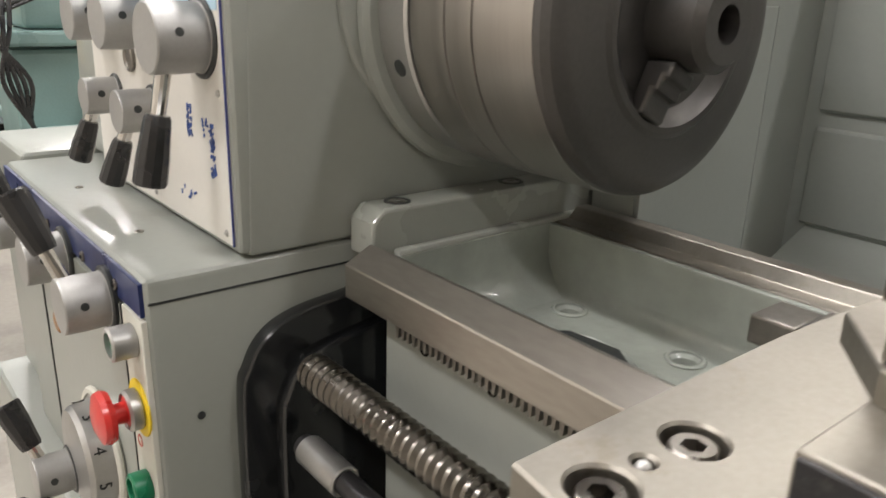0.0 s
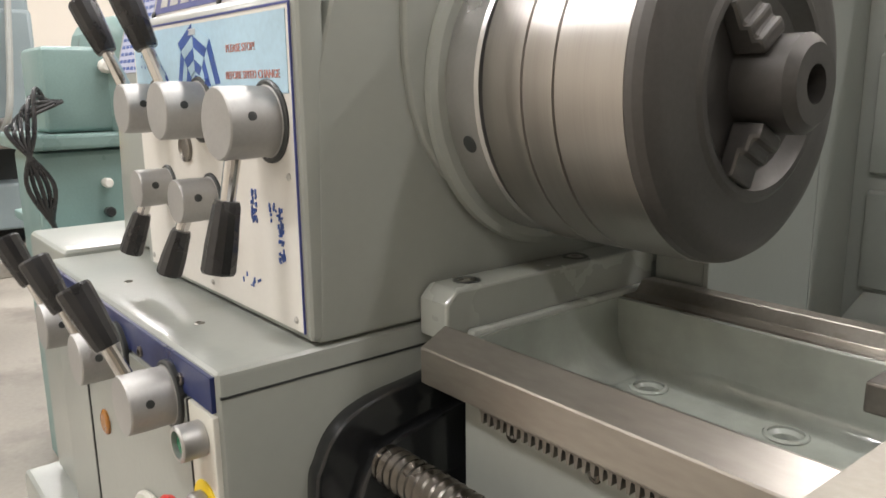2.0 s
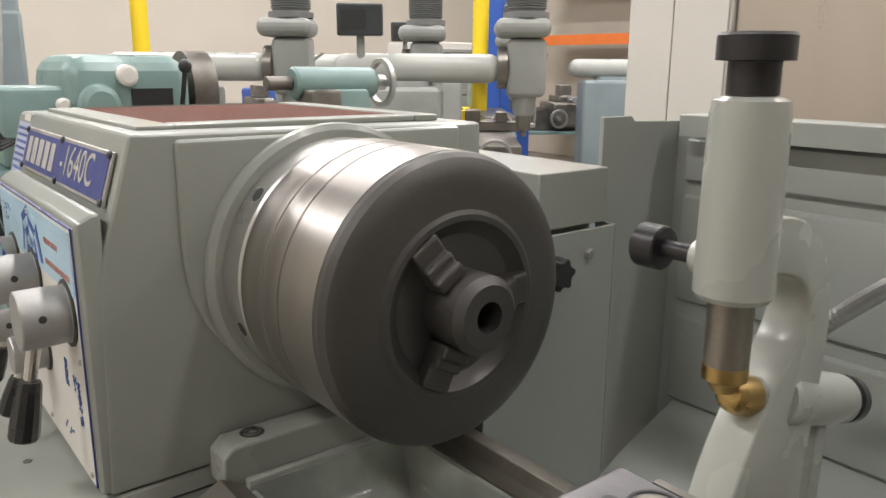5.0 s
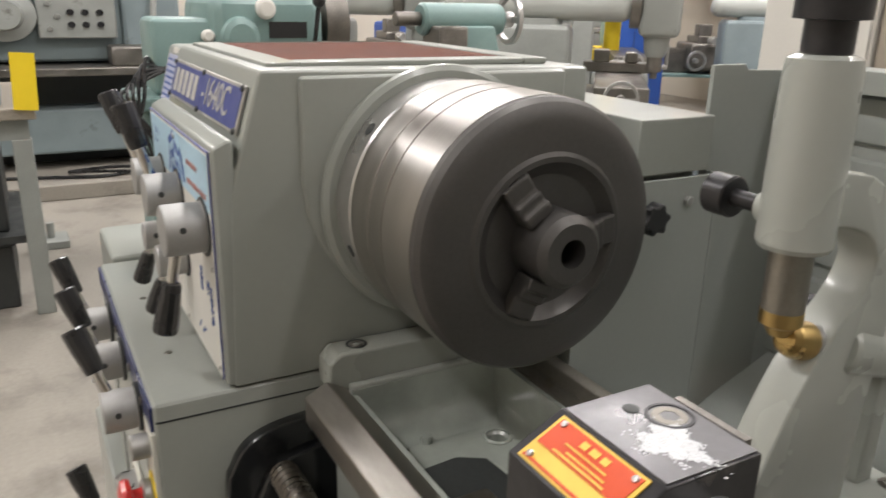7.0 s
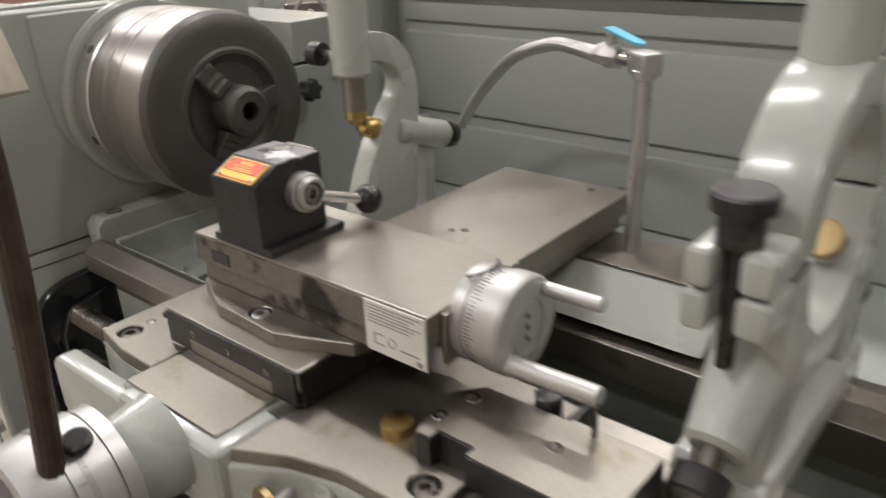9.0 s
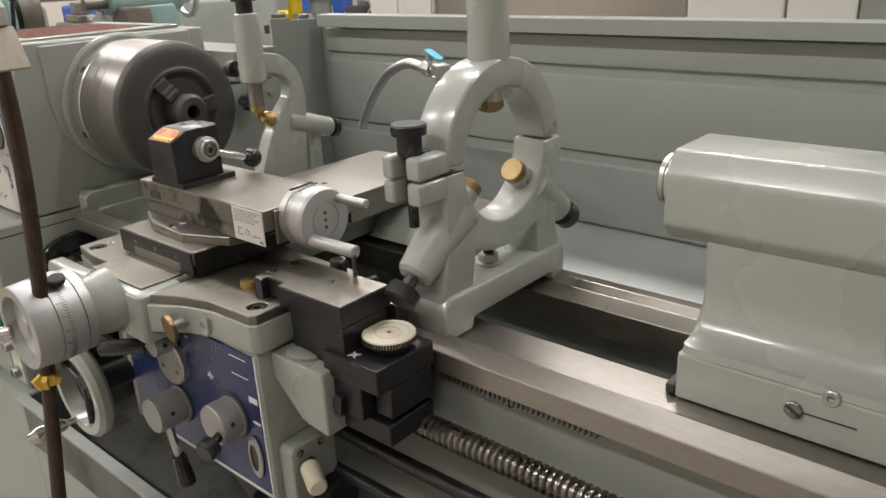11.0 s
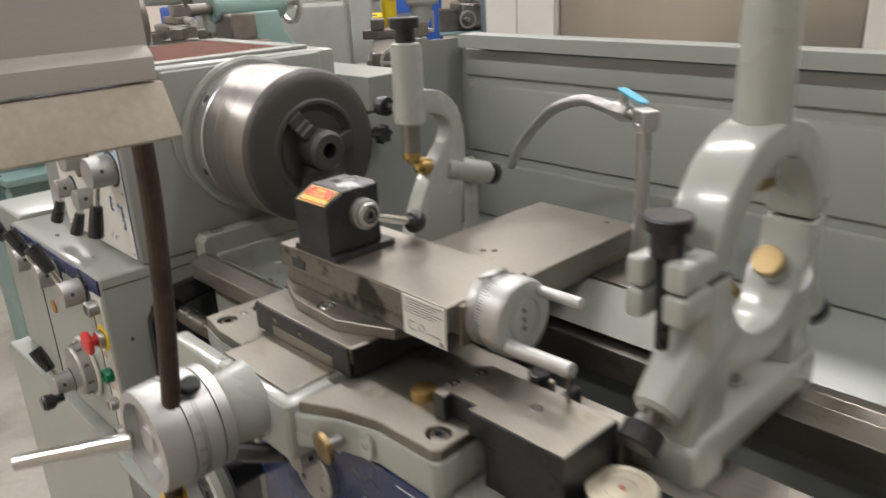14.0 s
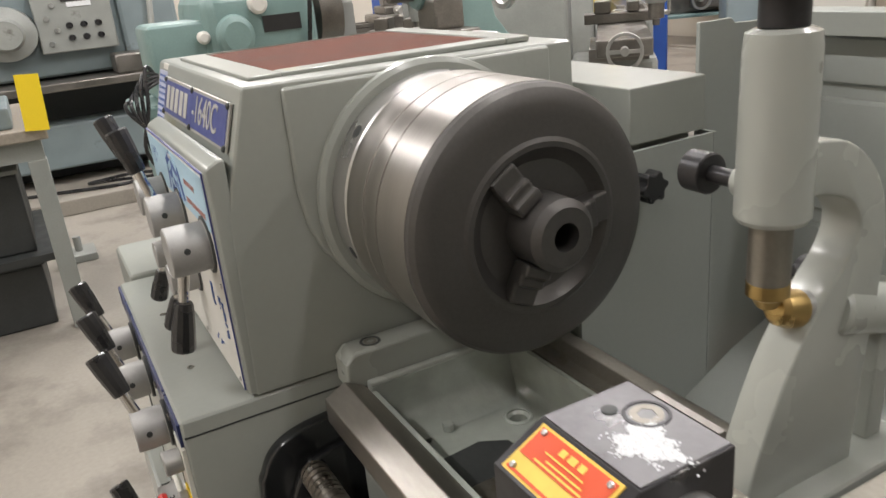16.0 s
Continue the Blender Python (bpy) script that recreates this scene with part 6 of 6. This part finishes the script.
hc.location.z += 0.0985
# tall things behind the guard
wc = thing("white_cabinet", "tall white painted sheet-metal machine enclosure", "cabinet", at=(-0.68, 1.8, 0))
part("body", box(-0.842, -0.516, 1.506, 2.2, 0.0, 2.3, 0.006), WHITE, wc)
part("door", box(-0.835, -0.690, 1.497, 1.5055, 0.05, 2.25, 0.003), WHITE, wc)
part("door", box(-0.686, -0.522, 1.497, 1.5055, 0.05, 2.25, 0.003), WHITE, wc)
bz = thing("machine_enclosure", "large machine enclosure with brushed steel doors", "machine", at=(0.4, 1.8, 0))
part("door", box(-0.512, 0.452, 1.515, 2.2, 0.0, 2.4, 0.008), BRONZE, bz, "smooth brushed steel door")
part("white_side", box(0.456, 0.726, 1.50, 2.2, 0.0, 2.4, 0.008), WHITE, bz)
part("white_side", box(0.731, 0.905, 1.50, 2.2, 0.0, 2.4, 0.008), WHITE, bz)
part("dark_post", box(0.909, 1.02, 1.50, 2.2, 0.0, 2.4, 0.004), SHOPGREY, bz)
part("white_side", box(1.024, 2.3, 1.50, 2.2, 0.0, 2.4, 0.008), WHITE, bz)
for x, y, mt, lb in ((-5.9, 3.0, BINBLUE, "stack of scuffed blue storage bins"),):
    bb = thing("storage_bin", lb, "bin", "blue bins", at=(x, y, 0))
    part("bin", joined(*[box(x - 0.35, x + 0.35, y - 0.3, y + 0.3, 0.55 * k, 0.55 * k + 0.5, 0.03) for k in range(2)]), mt, bb)
bc = thing("storage_cabinet", "plain bright blue steel storage cabinet", "cabinet", at=(-4.2, 4.1, 0))
part("body", moved(box(-0.24, 0.24, -0.2, 0.2, 0.0, 1.86, 0.01), pose(-4.25, 4.15, 0, 0, 0, 45)), BINBLUE, bc)
part("door_seam", moved(box(-0.002, 0.002, -0.2025, -0.2002, 0.06, 1.82), pose(-4.25, 4.15, 0, 0, 0, 45)), DARK, bc)
rc = thing("pallet_rack", "orange and white pallet racking by the wall", "rack", at=(0, 7.5, 0))
for x in (-7.0, -4.7, -2.4, -0.1):
    part("upright", box(x - 0.05, x + 0.05, 7.0, 7.1, 0, 3.2), BINBLUE, rc)
for z in (0.6, 1.52, 2.4):
    part("beam", box(-7.0, -0.1, 6.94, 6.999, z, z + 0.12), RACKORANGE, rc)
    part("deck", box(-7.0, -0.1, 7.101, 7.8, z + 0.06, z + 0.10), WOOD, rc)
yp = thing("yellow_post", "yellow painted safety post", "post", "safety posts", at=(-3.9, 3.6, 0))
part("post", rod((-3.9, 3.6, 0), (-3.9, 3.6, 1.9), 0.06), SIGNYELLOW, yp)
copy_thing(yp, pose(-5.2, 1.5, 0))


# ---- clutter on and round the far machines ----
def machine_vice(x, y, z, turn):
    t = thing("machine_vice", "worn steel machine vice on a milling table", "vice", "machine vices", at=(0, 0, 0))
    part("body", joined(box(-0.18, 0.18, -0.06, 0.06, 0.0, 0.05, 0.006), box(0.05, 0.13, -0.07, 0.07, 0.05, 0.11, 0.006)), SHOPSTEEL, t)
    part("jaw", box(-0.09, -0.03, -0.07, 0.07, 0.051, 0.10, 0.006), SHOPSTEEL, t)
    part("crank", joined(rod((-0.18, 0, 0.03), (-0.24, 0, 0.03), 0.012), rod((-0.235, 0, 0.03), (-0.235, 0, 0.14), 0.008)), SATIN, t)
    t.matrix_basis = pose(x, y, z, 0, 0, turn)


def readout(x, y, z, turn):
    t = thing("digital_readout", "dark grey readout box on a stand", "readout", "readouts", at=(0, 0, 0))
    part("case", box(-0.11, 0.11, -0.03, 0.03, 0.0, 0.15, 0.010), SLATEBLACK, t)
    part("screen", box(-0.09, 0.03, -0.0325, -0.0305, 0.03, 0.12), BLACKINK, t)
    part("arm", rod((0, 0.03, 0.0), (0, 0.03, -z + 0.02), 0.02), SHOPGREY, t)
    part("foot", box(-0.14, 0.14, -0.1, 0.16, -z, -z + 0.02, 0.004), SHOPGREY, t)
    t.matrix_basis = pose(x, y, z, 0, 0, turn)


def drum(x, y, mat, label):
    t = thing("oil_drum", label, "drum", "drums", at=(x, y, 0))
    part("shell", turned((x, y, 0), (0, 0, 1), [(0, 0.27), (0.01, 0.285), (0.29, 0.285), (0.30, 0.292), (0.31, 0.285), (0.59, 0.285), (0.60, 0.292), (0.61, 0.285), (0.87, 0.285), (0.88, 0.27), (0.865, 0.26)], 32), mat, t)
    part("cap", rod((x + 0.15, y, 0.864), (x + 0.15, y, 0.885), 0.03), SHOPSTEEL, t)


for mx, my, mt in ((-3.29, 1.16, 140), (-2.49, 2.01, 140), (-1.7, 3.6, 120), (-3.38, 2.07, 140)):
    c = pose(mx, my, 0.93, 0, 0, mt) @ Vector((0.20, -0.333, 0.0006))
    machine_vice(c.x, c.y, c.z, mt + 90)
readout(-2.62, 1.72, 1.40, 55)
readout(-4.6, 3.4, 1.45, 50)
drum(-2.4, 4.4, BINBLUE, "blue steel oil drum with rolled hoops")
drum(-5.0, 4.2, SIGNYELLOW, "yellow steel drum with rolled hoops")
ch = thing("tool_chest", "white steel drawer chest against the wall", "tool chest", at=(-6.2, 5.0, 0))
part("body", box(-6.6, -5.8, 4.6, 5.2, 0.1, 1.5, 0.012), WHITE, ch)
for k in range(6):
    d = part("drawer", box(-5.799, -5.785, 4.63, 5.17, 0.16 + 0.215 * k, 0.355 + 0.215 * k, 0.004), SHOPGREY, ch)
    part("pull", box(-5.784, -5.77, 4.7, 5.1, 0.32 + 0.215 * k, 0.335 + 0.215 * k, 0.002), SATIN, d)
part("plinth", box(-6.55, -5.85, 4.65, 5.15, 0.0, 0.0995), BLACK, ch)
